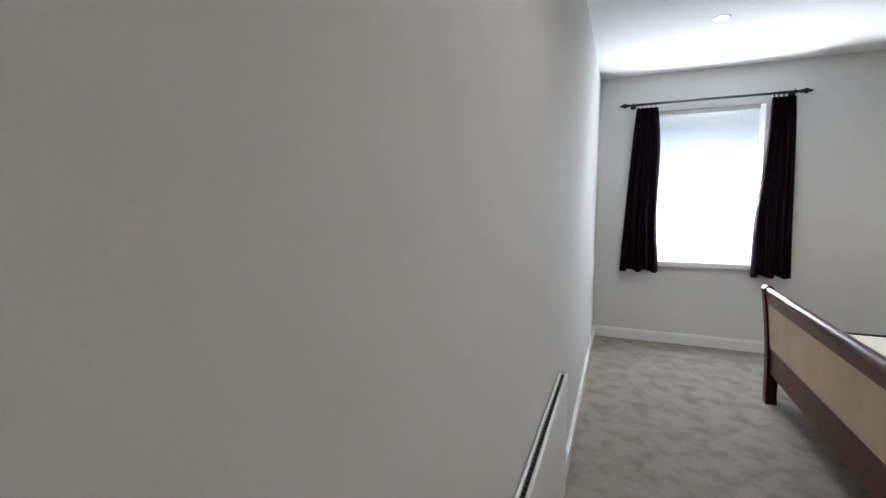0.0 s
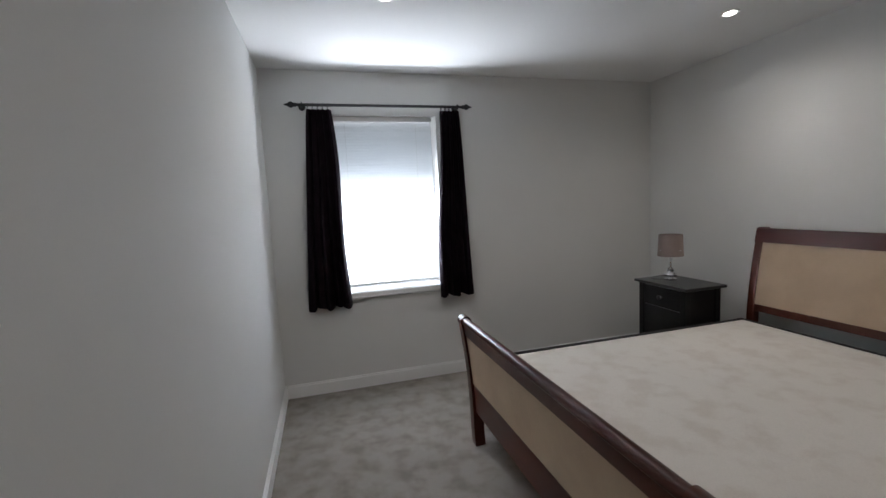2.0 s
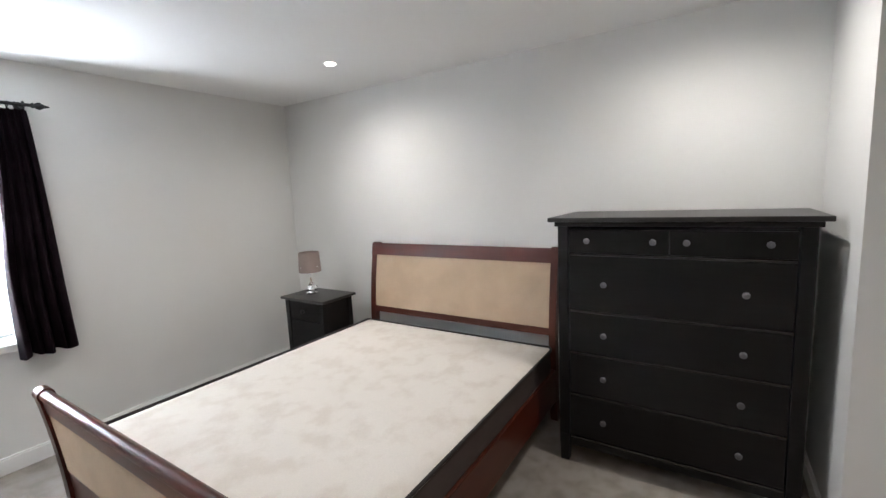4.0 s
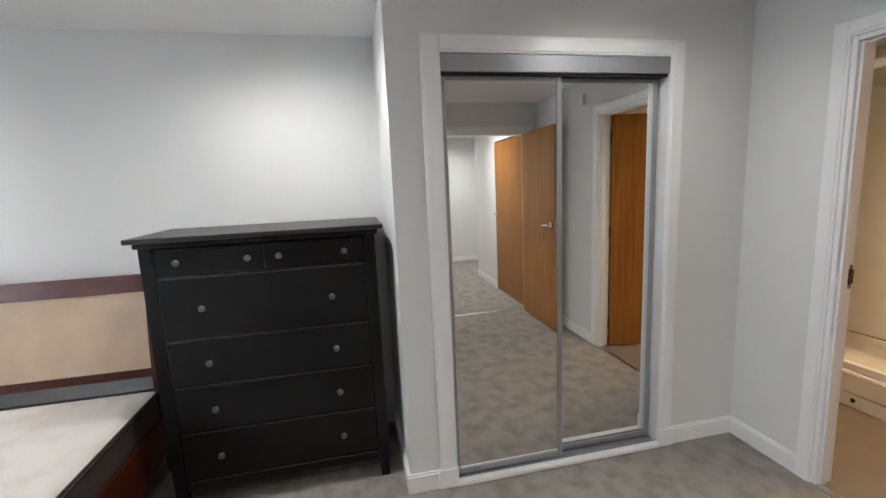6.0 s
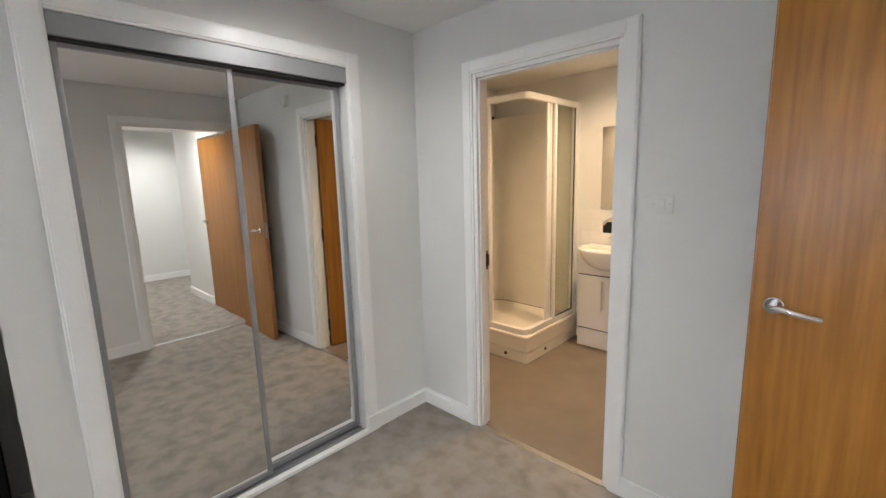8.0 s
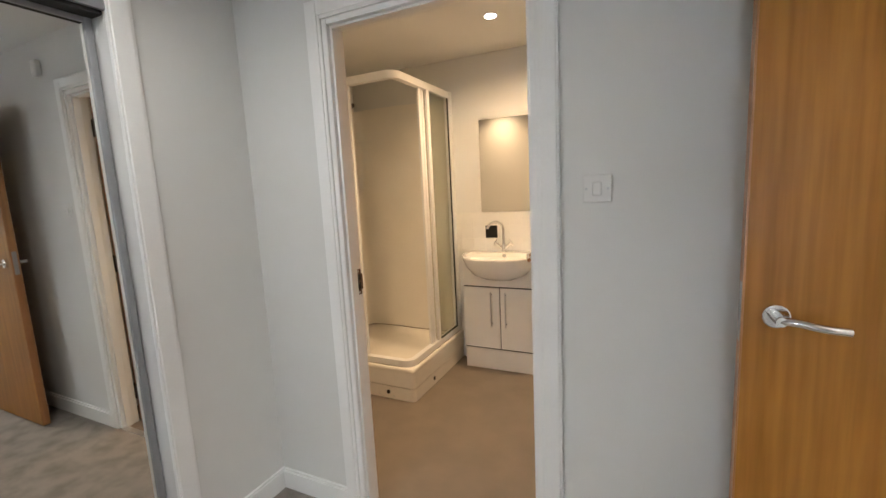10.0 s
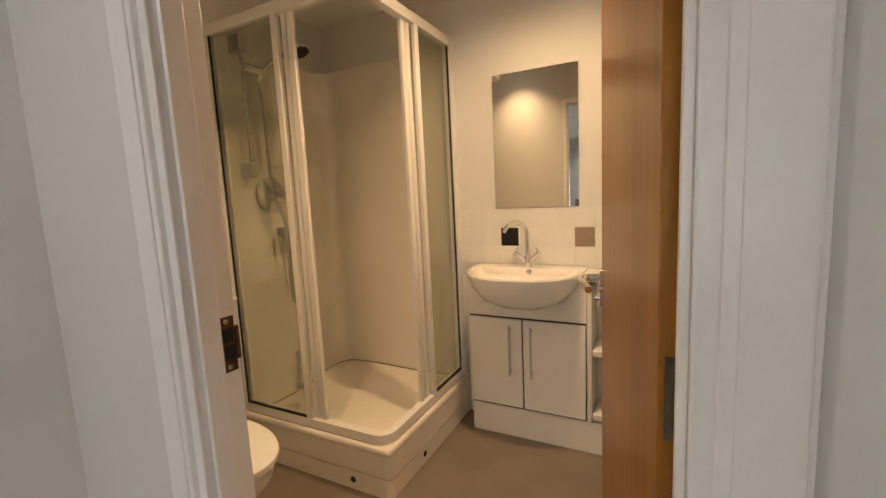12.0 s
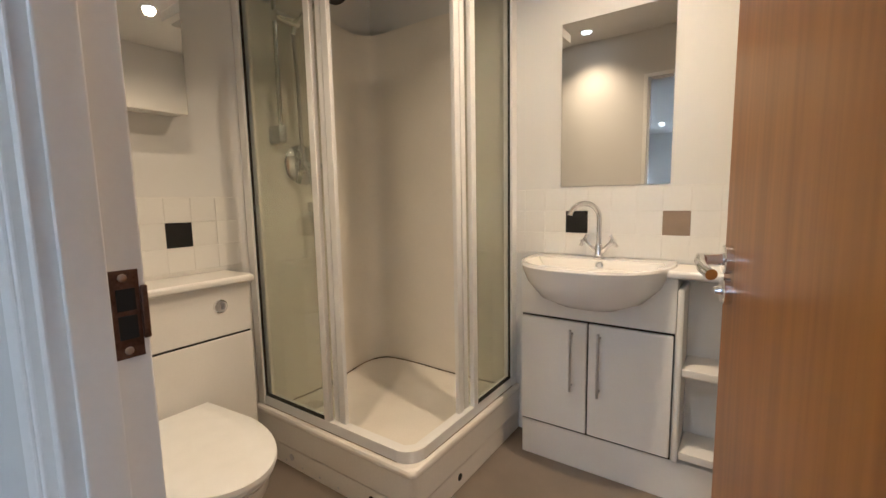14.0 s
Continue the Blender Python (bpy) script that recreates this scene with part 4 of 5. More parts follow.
switch(-1.403, 0.0005, 1.338, 0, "white plastic light switch beside the bathroom door")
switch(WEST + 0.0005, 1.195, 1.357, -90, "white plastic light switch beside the hall door")
sensor = thing("alarm_sensor", "small white sensor box high on the wall", "sensor", (-1.46, 0, 2.14))
part("case", blk(-1.49, -1.435, 0, 0.03, 2.10, 2.19, bevel=0.008), plastic_white, sensor)
part("lens", blk(-1.48, -1.445, 0.028, 0.033, 2.115, 2.15, bevel=0.003), gloss_white, sensor)
smoke = thing("smoke_alarm", "round white smoke alarm on the hall ceiling", "smoke alarm", (-3.5, 0.35, HIGH))
part("body", lathe(B(), [(0.055, 0), (0.055, -0.02), (0.045, -0.032), (0.02, -0.036), (0.001, -0.037)], (-3.5, 0.35, HIGH)), plastic_white, smoke)

# ---- shower ----
SX, SY = -0.215, -0.89        # outer faces of the tray
shower = thing("shower_cubicle", "corner shower cubicle with white framed sliding glass doors", "shower", (0.2, -1.3, 0))


def corner_outline(inset, r, n=6):
    x0, y1 = SX + inset, SY - inset
    pts = [(BATH_EAST - 0.001, BATH_SOUTH + 0.001), (BATH_EAST - 0.001, y1)]
    for k in range(n + 1):
        a = radians(90 + 90 * k / n)
        pts.append((x0 + r + r * math.cos(a), y1 - r + r * math.sin(a)))
    return pts + [(x0, BATH_SOUTH + 0.001)]


tray = part("tray", slab(B(), corner_outline(0.003, 0.03), 0.093, 0.200), tray_mat, shower, "cream acrylic shower tray")
bm = B()
loops = []
for inset, z in ((0.002, 0.196), (0.0, 0.200), (0.0, 0.211), (0.004, 0.220), (0.012, 0.2245), (0.060, 0.2250), (0.066, 0.222), (0.082, 0.2015)):
    loops.append([bm.verts.new((x, y, z)) for x, y in corner_outline(inset, 0.03 + inset * 0.6)[1:]])
for a, b in zip(loops, loops[1:]):
    for i in range(len(a) - 1):
        bm.faces.new((a[i], a[i + 1], b[i + 1], b[i]))
part("tray_rim", bm, tray_mat, tray)
part("tray_skirt", slab(B(), corner_outline(0.006, 0.03), 0.0, 0.086, 0.006), tray_mat, tray)
for x in (0.42, -0.05):
    bm = lathe(B(), [(0.014, 0), (0.014, 0.002), (0.010, 0.003)], (x + 0.04, SY - 0.006, 0.045), (0, 1, 0), 16)
    part("skirt_cap", bm, satin_steel if x > 0 else dark_void, tray, "round plug in the skirt")
part("skirt_cap", lathe(B(), [(0.014, 0), (0.014, 0.002), (0.010, 0.003)], (SX + 0.006, -1.18, 0.045), (-1, 0, 0), 16), dark_void, tray, "round plug in the skirt")
for i in range(7):
    t = -0.05 + i * 0.11
    part("screw", lathe(B(), [(0.005, 0), (0.004, 0.0015), (0.001, 0.002)], (t, SY - 0.006, 0.02), (0, 1, 0), 8), satin_steel, tray)

for a in ((SX + 0.09, BATH_EAST - 0.03, SY - 0.0215, SY - 0.019), (SX + 0.0185, SX + 0.021, BATH_SOUTH + 0.03, SY - 0.09)):
    part("rail_sealant", blk(*a, 0.2245, 0.2275), mould, shower, "thin dark sealant line under the rail")
fr = lambda name, bm, label="": part(name, bm, plastic_white, shower, label)
for z0, z1, nm in ((0.225, 0.268, "bottom_rail"), (2.02, 2.065, "top_rail")):
    pts = []
    for k in range(9):
        a = radians(90 + 90 * k / 8)
        pts.append((SX + 0.02 + 0.07 * (1 + math.cos(a)) , SY - 0.02 - 0.07 * (1 - math.sin(a))))
    outer = [(BATH_EAST - 0.03, SY - 0.02)] + pts + [(SX + 0.02, BATH_SOUTH + 0.03)]
    pin = []
    for k in range(9):
        a = radians(90 + 90 * k / 8)
        pin.append((SX + 0.06 + 0.03 * (1 + math.cos(a)), SY - 0.06 - 0.03 * (1 - math.sin(a))))
    inner = [(BATH_EAST - 0.03, SY - 0.06)] + pin + [(SX + 0.06, BATH_SOUTH + 0.03)]
    bm = B()
    vo = [[bm.verts.new((x, y, z)) for x, y in outer] for z in (z0, z1)]
    vi = [[bm.verts.new((x, y, z)) for x, y in inner] for z in (z0, z1)]
    for i in range(len(outer) - 1):
        bm.faces.new((vo[0][i], vo[0][i + 1], vo[1][i + 1], vo[1][i]))
        bm.faces.new((vi[0][i], vi[0][i + 1], vi[1][i + 1], vi[1][i]))
        bm.faces.new((vo[1][i], vo[1][i + 1], vi[1][i + 1], vi[1][i]))
        bm.faces.new((vo[0][i], vo[0][i + 1], vi[0][i + 1], vi[0][i]))
    for i in (0, -1):
        bm.faces.new((vo[0][i], vo[1][i], vi[1][i], vi[0][i]))
    fr(nm, bm)
Z0, Z1 = 0.268, 2.02
cap = [(SX + 0.018, SY - 0.112), (SX + 0.018, SY - 0.09)] + [(SX + 0.018 + 0.072 * (1 - math.cos(radians(a))), SY - 0.09 + 0.072 * math.sin(radians(a))) for a in range(15, 90, 15)] + [(SX + 0.09, SY - 0.018), (SX + 0.112, SY - 0.018), (SX + 0.112, SY - 0.03), (SX + 0.03, SY - 0.112)]
fr("corner_cap", slab(B(), cap, 0.228, 0.2705, 0.002), "white plastic corner piece of the rail")
fr("wall_profile", blk(BATH_EAST - 0.045, BATH_EAST - 0.001, SY - 0.062, SY - 0.016, 0.226, 2.07, bevel=0.004))
fr("wall_profile", blk(SX + 0.016, SX + 0.062, BATH_SOUTH + 0.001, BATH_SOUTH + 0.05, 0.226, 2.07, bevel=0.004))
# north face: fixed pane and the door slid behind it; west face likewise
for nm, g, frame_parts in (
    ("fixed_pane", (0.225, BATH_EAST - 0.045, SY - 0.034, SY - 0.029), [(0.220, 0.252, SY - 0.042, SY - 0.021)]),
    ("sliding_door", (0.17, 0.64, SY - 0.053, SY - 0.048), [(0.150, 0.182, SY - 0.060, SY - 0.040), (0.188, 0.214, SY - 0.058, SY - 0.043)]),
    ("fixed_pane", (SX + 0.029, SX + 0.034, BATH_SOUTH + 0.05, -1.33), [(SX + 0.021, SX + 0.042, -1.356, -1.322)]),
    ("sliding_door", (SX + 0.048, SX + 0.053, BATH_SOUTH + 0.07, -1.26), [(SX + 0.040, SX + 0.060, -1.272, -1.238), (SX + 0.043, SX + 0.058, -1.314, -1.282)]),
):
    pane_ob = part(nm, blk(g[0], g[1], g[2], g[3], Z0, Z1), shower_glass, shower, "clear glass pane")
    pane_ob.visible_shadow = False
    for a in frame_parts:
        part("stile", blk(*a, Z0 - 0.003, Z1 + 0.003, bevel=0.004), plastic_white, pane_ob)
for a in ((BATH_EAST - 0.050, BATH_EAST - 0.045, SY - 0.036, SY - 0.027), (SX + 0.027, SX + 0.036, BATH_SOUTH + 0.05, BATH_SOUTH + 0.056)):
    part("seal", blk(*a, Z0, Z1), dark_void, shower, "black glazing seal")
part("seal", blk(0.252, BATH_EAST - 0.05, SY - 0.041, SY - 0.022, Z0 - 0.001, Z0 + 0.0035), dark_void, shower, "black glazing seal")
part("seal", blk(SX + 0.022, SX + 0.041, BATH_SOUTH + 0.056, -1.356, Z0 - 0.001, Z0 + 0.0035), dark_void, shower, "black glazing seal")

# moulded back panel: an S-curve that fills the corner
ctrl = [(0.63, -0.93, 0), (0.625, -1.06, 0), (0.618, -1.18, 0), (0.635, -1.34, 0), (0.668, -1.50, 0), (0.672, -1.60, 0), (0.635, -1.675, 0), (0.55, -1.70, 0), (0.40, -1.705, 0), (0.20, -1.695, 0), (0.03, -1.70, 0), (-0.15, -1.71, 0)]
line = [(p.x, p.y) for p in curve_points(ctrl, 8)]
bm = B()
slices = []
for z, push in ((0.201, 0.0), (0.29, 0.0), (0.8, 0.0), (1.30, 0.0), (1.755, -0.001), (1.768, 0.0), (1.778, 0.005), (1.792, 0.007), (1.90, 0.006), (1.955, 0.003), (1.99, 0.0), (2.02, 0.0)):
    row = []
    for i, (x, y) in enumerate(line):
        u = i / (len(line) - 1)
        w = max(0.0, min(1.0, (u - 0.34) * 14, (0.68 - u) * 14))
        top_dip = 0.012 * math.cos(i / (len(line) - 1) * 9) * (1 if z > 1.97 else 0)
        row.append(bm.verts.new((x + push * w * 0.7, y - push * w * 0.7, z + top_dip)))
    slices.append(row)
for a, b in zip(slices, slices[1:]):
    for i in range(len(line) - 1):
        bm.faces.new((a[i], a[i + 1], b[i + 1], b[i]))
top_e = bmesh.ops.extrude_edge_only(bm, edges=[e for e in bm.edges if e.is_boundary and e.verts[0].co.z > 1.8 and e.verts[1].co.z > 1.8])["geom"]
for v in top_e:
    if isinstance(v, bmesh.types.BMVert):
        v.co += Vector((0.02, -0.02, 0.004))
part("moulded_panel", bm, acrylic, shower, "cream moulded acrylic corner panel")
part("panel_sealant", tube(B(), [(x - 0.002, y + 0.002, 0.2025) for x, y in line], 0.0032, 8), mould, shower, "black mouldy sealant line")
waste = lathe(B(), [(0.045, 0), (0.045, 0.003), (0.038, 0.005), (0.001, 0.006)], (0.50, -1.05, 0.200))
part("waste", waste, chrome, tray, "chrome waste cover")

# shower fittings
XR, YR = 0.57, -1.018
mixer = thing("shower_set", "chrome shower mixer with riser rail and hand shower", "shower fitting", (XR, -1.1, 1.2))
part("riser_rail", rod(B(), (XR, YR, 1.38), (XR, YR, 2.03), 0.011), chrome, mixer, "chrome riser rail")
for z in (1.425, 2.01):
    part("rail_bracket", blk(XR - 0.018, XR + 0.072, YR - 0.021, YR + 0.021, z - 0.045, z + 0.03, bevel=0.010), satin_steel, mixer)
part("slider", rod(B(), (XR - 0.018, YR + 0.012, 1.892), (XR - 0.018, -1.118, 1.889), 0.023), chrome, mixer)
handle = curve_points([(XR - 0.006, -1.100, 1.845), (XR - 0.03, -1.103, 1.888), (0.46, -1.112, 1.925), (0.35, -1.126, 1.957)], 6)
hand = part("hand_shower", tube(B(), handle, 0.013), chrome, mixer, "chrome hand shower in its holder")
part("spray_head", lathe(B(), [(0.014, -0.026), (0.034, -0.012), (0.044, 0.0), (0.046, 0.009), (0.043, 0.014)], (0.315, -1.130, 1.952), (-0.42, -0.05, -0.9), 30), chrome, hand, "round chrome spray head")
part("spray_face", lathe(B(), [(0.041, 0.0), (0.040, 0.003), (0.001, 0.004)], (0.3091, -1.1307, 1.9394), (-0.42, -0.05, -0.9), 30), iron_mat, hand, "dark rubber spray face")
part("hose", tube(B(), curve_points([(XR - 0.006, -1.100, 1.85), (XR - 0.012, -1.108, 1.65), (XR - 0.008, -1.118, 1.35), (XR - 0.062, -1.14, 1.1), (XR - 0.03, -1.155, 0.86), (XR - 0.02, -1.175, 0.748), (XR - 0.01, -1.192, 0.752), (XR + 0.005, -1.195, 0.90), (XR + 0.02, -1.195, 1.08)], 8), 0.0085), satin_steel, mixer, "ribbed steel hose")
part("mixer_plate", lathe(B(), [(0.092, 0), (0.092, 0.006), (0.082, 0.014), (0.045, 0.018), (0.034, 0.022), (0.032, 0.055), (0.001, 0.057)], (0.616, -1.145, 1.295), (-1, 0.0, 0), 36), chrome, mixer, "round chrome mixer plate")
part("mixer_lever", blk(XR - 0.025, XR - 0.010, -1.215, -1.105, 1.28, 1.305, bevel=0.006), satin_steel, mixer)
part("hose_outlet", blk(XR - 0.005, 0.635, -1.22, -1.17, 1.08, 1.128, bevel=0.010), satin_steel, mixer)
bm = lathe(B(), [(0.016, 0), (0.016, 0.05), (0.012, 0.06), (0.001, 0.061)], (0.60, -1.20, 0.235), (-1, 0, 0.15), 16)
rod(bm, (0.585, -1.20, 0.26), (0.585, -1.20, 0.44), 0.010, n=12)
part("drain_lever", bm, satin_steel, mixer, "dull lever low on the panel")

# ---- toilet ----
TY0, TY1, TX = -0.793, -0.105, 0.52
unit = thing("cistern_unit", "white boxed cistern unit with a worktop", "cistern unit", (0.6, -0.5, 0))
part("lower_panel", blk(TX, BATH_EAST - 0.001, TY0, TY1, 0.0, 0.622, bevel=0.003), cabinet_white, unit)
part("upper_panel", blk(TX - 0.002, BATH_EAST - 0.001, TY0, TY1, 0.630, 0.822, bevel=0.004), cabinet_white, unit)
part("shadow_gap", blk(TX + 0.006, BATH_EAST - 0.001, TY0 + 0.003, TY1, 0.622, 0.630), dark_void, unit)
part("worktop", blk(TX - 0.03, BATH_EAST - 0.001, TY0 - 0.012, TY1, 0.823, 0.852, bevel=0.010, seg=3), cabinet_white, unit)
btn = part("flush_button", lathe(B(), [(0.026, 0), (0.026, 0.005), (0.022, 0.008), (0.020, 0.006), (0.001, 0.006)], (TX - 0.002, -0.675, 0.745), (-1, 0, 0), 24), chrome, unit, "round chrome flush button")
part("flush_half", blk(TX - 0.0095, TX - 0.007, -0.690, -0.677, 0.732, 0.758), satin_steel, btn)

wc = thing("toilet", "white ceramic toilet with the lid closed", "toilet", (0.27, -0.43, 0))
TCY = -0.430


def pan_outline(x_back, x_front, half, n=26):
    pts = []
    k = 0.42
    for i in range(n + 1):
        a = radians(-90 + 180 * i / n)
        pts.append((x_front + (x_back - x_front) * (1 - k) - (x_back - x_front) * (1 - k) * math.cos(a) , TCY + half * math.sin(a)))
    return pts + [(x_back, TCY + half * 0.88), (x_back, TCY - half * 0.88)]


def loft(bm, rings):
    vs = [[bm.verts.new(p) for p in r] for r in rings]
    for a, b in zip(vs, vs[1:]):
        for i in range(len(a)):
            bm.faces.new((a[i], a[(i + 1) % len(a)], b[(i + 1) % len(a)], b[i]))
    bm.faces.new(vs[0][::-1])
    bm.faces.new(vs[-1])
    return bm


lay = lambda o, z: [(x, y, z) for x, y in o]
part("pan", loft(B(), [lay(pan_outline(TX, 0.122, 0.12), 0.0), lay(pan_outline(TX, 0.112, 0.12), 0.10), lay(pan_outline(TX, 0.042, 0.145), 0.24), lay(pan_outline(TX, -0.033, 0.178), 0.325), lay(pan_outline(TX, -0.043, 0.182), 0.365), lay(pan_outline(TX, -0.033, 0.175), 0.372)]), ceramic, wc)
part("seat", loft(B(), [lay(pan_outline(0.485, -0.046, 0.184), 0.372), lay(pan_outline(0.485, -0.050, 0.187), 0.378), lay(pan_outline(0.485, -0.048, 0.186), 0.388)]), plastic_white, wc)
part("lid", loft(B(), [lay(pan_outline(0.49, -0.050, 0.187), 0.391), lay(pan_outline(0.49, -0.060, 0.190), 0.396), lay(pan_outline(0.49, -0.058, 0.189), 0.408), lay(pan_outline(0.485, -0.038, 0.176), 0.416), lay(pan_outline(0.47, 0.022, 0.13), 0.419)]), plastic_white, wc, "white closed lid")
for y in (TCY - 0.075, TCY + 0.075):
    part("hinge", rod(B(), (0.495, y - 0.02, 0.395), (0.495, y + 0.02, 0.395), 0.011), chrome, wc)

cab = thing("mirror_cabinet", "small mirrored cabinet on the wall above the toilet", "bathroom cabinet", (0.66, -0.5, 1.6))
part("body", blk(BATH_EAST - 0.10, BATH_EAST - 0.001, -0.655, -0.25, 1.45, 1.95, bevel=0.002), cabinet_white, cab)
part("mirror_door", blk(BATH_EAST - 0.108, BATH_EAST - 0.101, -0.655, -0.25, 1.445, 1.95), mirror_mat, cab, "mirror-fronted door")

# ---- basin and vanity ----
vx0, vx1, VY = -0.893, -0.306, -1.535
van = thing("vanity_unit", "white vanity cabinet with two doors under basin", "vanity unit", (-0.58, -1.65, 0))
part("plinth", blk(vx0 - 0.43, vx1, BATH_SOUTH + 0.001, VY - 0.012, 0.0, 0.158, bevel=0.003), cabinet_white, van)
part("carcass", blk(vx0, vx1, BATH_SOUTH + 0.001, VY - 0.02, 0.160, 0.835), cabinet_white, van)
part("fascia", blk(vx0, vx1, VY - 0.019, VY, 0.638, 0.835, bevel=0.003), cabinet_white, van)
for a, b, hxp in ((vx0 + 0.006, -0.591, -0.635), (-0.585, vx1 - 0.001, -0.527)):
    d = part("door", blk(a, b, VY - 0.018, VY, 0.168, 0.628, bevel=0.004), cabinet_white, van)
    bm = rod(B(), (hxp, VY + 0.026, 0.345), (hxp, VY + 0.026, 0.60), 0.0055, n=12)
    for z in (0.365, 0.58):
        rod(bm, (hxp, VY - 0.001, z), (hxp, VY + 0.026, z), 0.0045, n=10)
    part("bar_handle", bm, satin_steel, d, "slim steel bar handle")
part("gap", blk(vx0 + 0.004, vx1 - 0.003, VY - 0.0195, VY - 0.010, 0.160, 0.640), dark_void, van)
part("end_post", blk(vx0 - 0.022, vx0 - 0.001, BATH_SOUTH + 0.001, VY + 0.004, 0.160, 0.80, bevel=0.008, seg=3), cabinet_white, van)

shelf = thing("shelf_unit", "white open shelf unit beside the vanity, empty", "shelf unit", (-1.08, -1.65, 0.16))
sx0, sx1 = -1.30, vx0 - 0.023
part("back", blk(sx0, sx1, BATH_SOUTH + 0.001, BATH_SOUTH + 0.012, 0.16, 0.80), cabinet_white, shelf)
part("side", blk(sx0, sx0 + 0.018, BATH_SOUTH + 0.012, VY - 0.01, 0.16, 0.80), cabinet_white, shelf)
for z in (0.175, 0.485):
    part("shelf", blk(sx0 + 0.018, sx1, BATH_SOUTH + 0.012, VY, z, z + 0.03, bevel=0.005), cabinet_white, shelf)
worktop = whole("bathroom_worktop", blk(sx0, -0.82, BATH_SOUTH + 0.001, VY + 0.015, 0.836, 0.864, bevel=0.010, seg=3), cabinet_white, "white rounded worktop beside the basin", "worktop")

BCX, BTOP = -0.590, 0.872
basin = thing("basin", "white ceramic semi-recessed basin with chrome mixer tap", "basin", (BCX, -1.55, 0.70))


def basin_ring(half, back, front, z, n=30):
    """A D-shaped ring: straight at the back, bowed at the front."""
    pts = []
    for i in range(n + 1):
        a = math.pi * i / n
        c, s = math.cos(a), math.sin(a)
        pts.append((BCX + half * math.copysign(abs(c) ** 0.75, c), back + 0.06 + (front - back - 0.06) * s ** 0.85, z))
    return pts + [(BCX - half * 0.98, back, z), (BCX + half * 0.98, back, z)]


bb, bf = BATH_SOUTH + 0.008, -1.335
part("bowl", loft(B(), [basin_ring(0.11, -1.60, -1.47, 0.700), basin_ring(0.20, -1.65, -1.40, 0.735), basin_ring(0.262, -1.70, -1.36, 0.795), basin_ring(0.282, bb, -1.342, 0.84), basin_ring(0.288, bb, bf, 0.862), basin_ring(0.285, bb, bf - 0.004, BTOP), basin_ring(0.275, bb, bf - 0.014, BTOP + 0.002), basin_ring(0.255, -1.640, bf - 0.032, BTOP - 0.002), basin_ring(0.235, -1.630, bf - 0.06, BTOP - 0.03), basin_ring(0.17, -1.61, bf - 0.10, BTOP - 0.10), basin_ring(0.05, -1.58, -1.49, BTOP - 0.125)]), ceramic, basin)
part("overflow", lathe(B(), [(0.014, 0), (0.014, 0.003), (0.009, 0.004), (0.008, 0.001), (0.001, 0.001)], (BCX - 0.012, -1.630, BTOP - 0.022), (0, 1, 0.25), 18), chrome, basin, "chrome overflow ring")
part("waste", lathe(B(), [(0.03, 0), (0.03, 0.004), (0.001, 0.006)], (BCX, -1.535, BTOP - 0.124), n=20), chrome, basin)
TAPX, TAPY = BCX + 0.003, -1.675
tap = thing("mixer_tap", "chrome mixer tap with swan neck and cross handles", "tap", (TAPX, TAPY, BTOP))
part("body", lathe(B(), [(0.024, 0), (0.024, 0.006), (0.017, 0.010), (0.016, 0.05), (0.013, 0.06), (0.012, 0.07)], (TAPX, TAPY, BTOP), n=20), chrome, tap)
neck = [(TAPX, TAPY, BTOP + 0.05), (TAPX, TAPY, BTOP + 0.15)] + [(TAPX + 0.048 * (1 - math.cos(a)), TAPY + 0.045 * (1 - math.cos(a)), BTOP + 0.165 + 0.062 * math.sin(a)) for a in np.linspace(0, 2.9, 12)]
part("spout", tube(B(), neck, 0.0105, 14), chrome, tap, "chrome swan-neck spout")
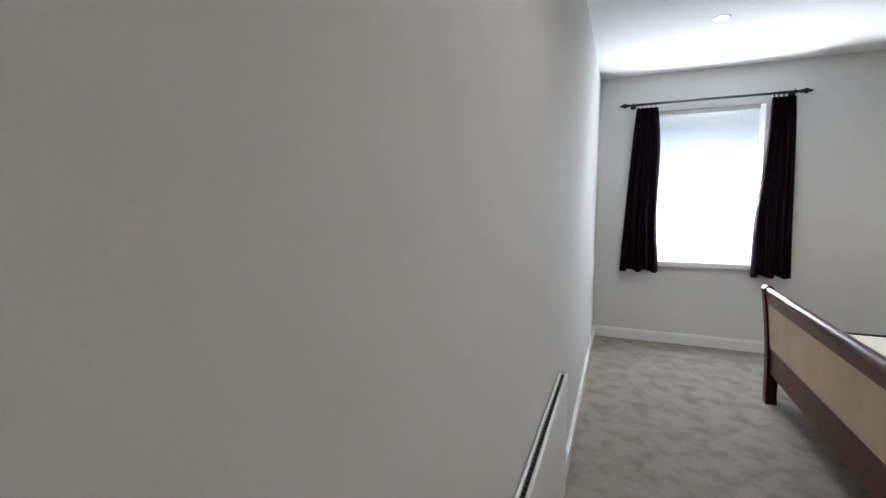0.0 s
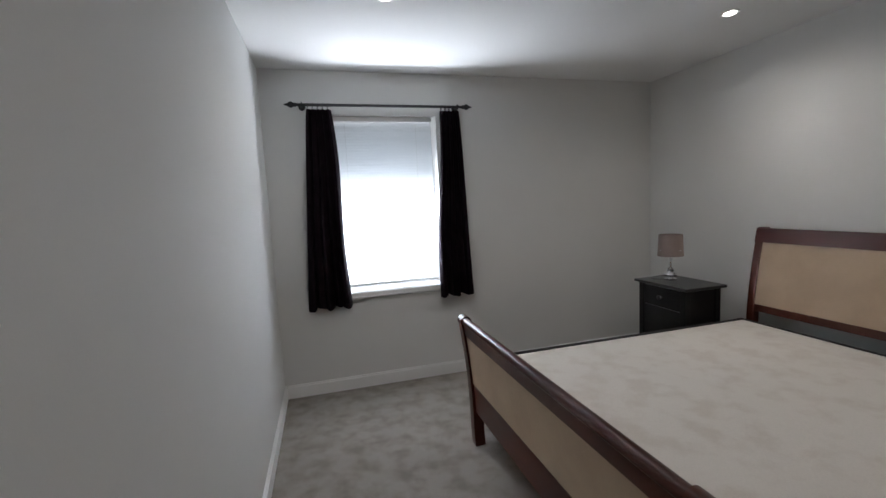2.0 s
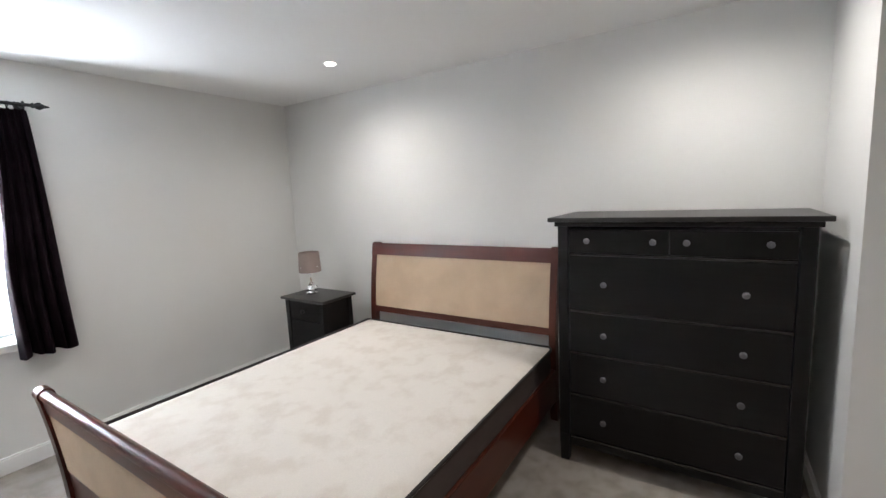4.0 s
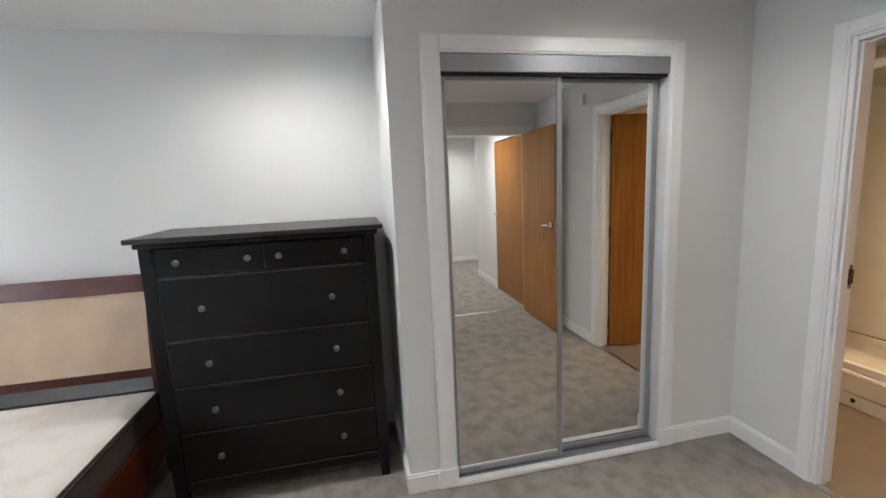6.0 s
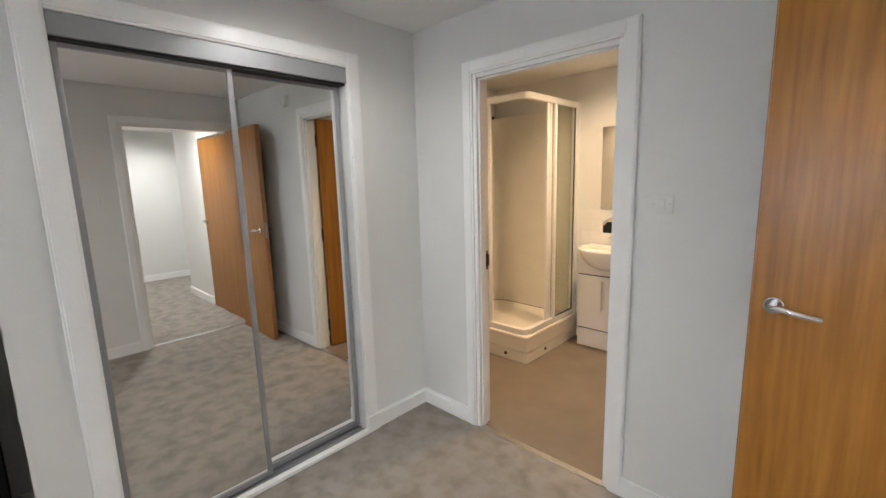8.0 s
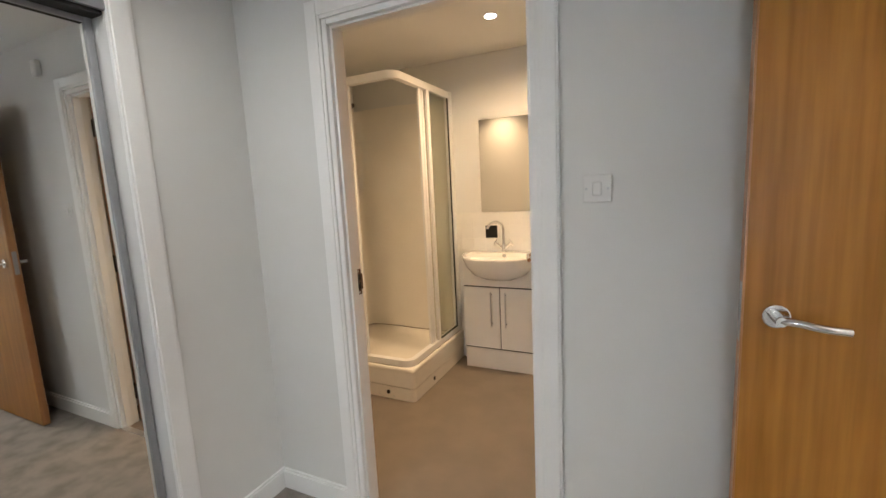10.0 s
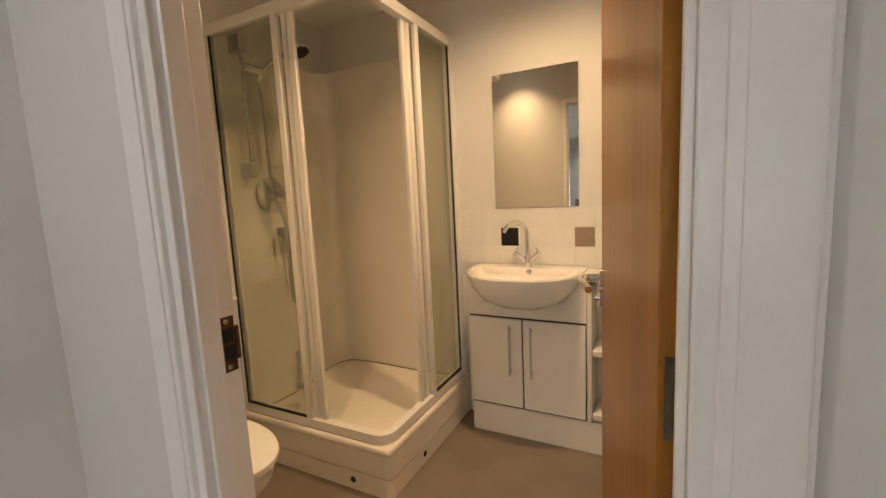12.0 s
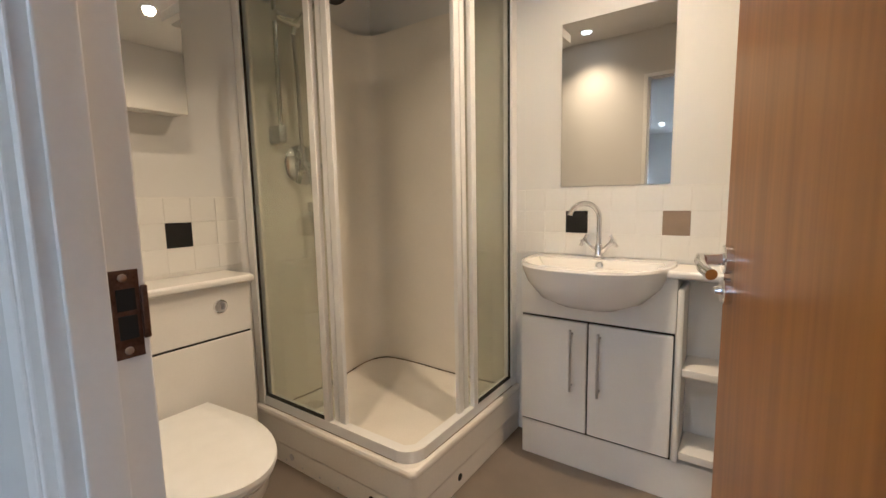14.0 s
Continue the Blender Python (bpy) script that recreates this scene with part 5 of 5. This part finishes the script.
for s in (-1, 1):
    c = Vector((TAPX + s * 0.052, TAPY + 0.010, BTOP + 0.070))
    bm = rod(B(), (TAPX + s * 0.008, TAPY, BTOP + 0.025), c, 0.0085)
    lathe(bm, [(0.012, -0.004), (0.013, 0.006), (0.006, 0.012)], c, (s, 0, 0.6), 16)
    d = Vector((s, 0, 0.6)).normalized()
    u = Vector((0, 1, 0))
    for w in (u, d.cross(u)):
        rod(bm, c + d * 0.008 - w * 0.027, c + d * 0.008 + w * 0.027, 0.0068, n=12)
    part("cross_handle", bm, chrome, tap, "chrome cross-head handle")

# wall mirror
mir = thing("wall_mirror", "frameless rectangular mirror above the basin", "mirror", (-0.596, BATH_SOUTH, 1.17))
part("glass", blk(-0.834, -0.409, BATH_SOUTH + 0.001, BATH_SOUTH + 0.006, 1.170, 1.842), mirror_mat, mir)
part("edge", blk(-0.8355, -0.4075, BATH_SOUTH + 0.0005, BATH_SOUTH + 0.004, 1.1685, 1.8435), satin_steel, mir)

# ---- tiles ----
P, TW = 0.0948, 0.0940
mesh_s = finish(blk(-TW / 2, TW / 2, 0, 0.0035, -TW / 2, TW / 2, bevel=0.0012, seg=1), tile_white)
mesh_s_black = finish(blk(-TW / 2, TW / 2, 0, 0.0038, -TW / 2, TW / 2, bevel=0.0012, seg=1), tile_black)
mesh_s_taupe = finish(blk(-TW / 2, TW / 2, 0, 0.0038, -TW / 2, TW / 2, bevel=0.0012, seg=1), tile_taupe)


def lay_tile(me, parent, m):
    ob = new("tile", me)
    ob.parent = parent
    ob.matrix_basis = m


part("grout_bed", blk(-1.43, -0.15, BATH_SOUTH, BATH_SOUTH + 0.0045, 0.868, 1.165), grout, bath_south)
for i in range(13):
    for j in range(3):
        x, z = -0.481 - (i - 3) * P, 1.019 + (j - 1) * P
        me = mesh_s
        if j == 1 and i == 3:
            me = mesh_s_black
        if j == 1 and i == 7:
            me = mesh_s_taupe
        lay_tile(me, bath_south, pose(x, BATH_SOUTH + 0.003, z))
part("grout_bed", blk(BATH_EAST - 0.0045, BATH_EAST, -0.88, -0.115, 0.853, 1.155), grout, bath_east)
for i in range(8):
    for j in range(3):
        y, z = -0.633 + (i - 2) * P, 1.009 + (j - 1) * P
        if y > -0.14:
            continue
        lay_tile(mesh_s_black if (i, j) == (2, 1) else mesh_s, bath_east, pose(BATH_EAST - 0.003, y, z, 0, 0, 90))
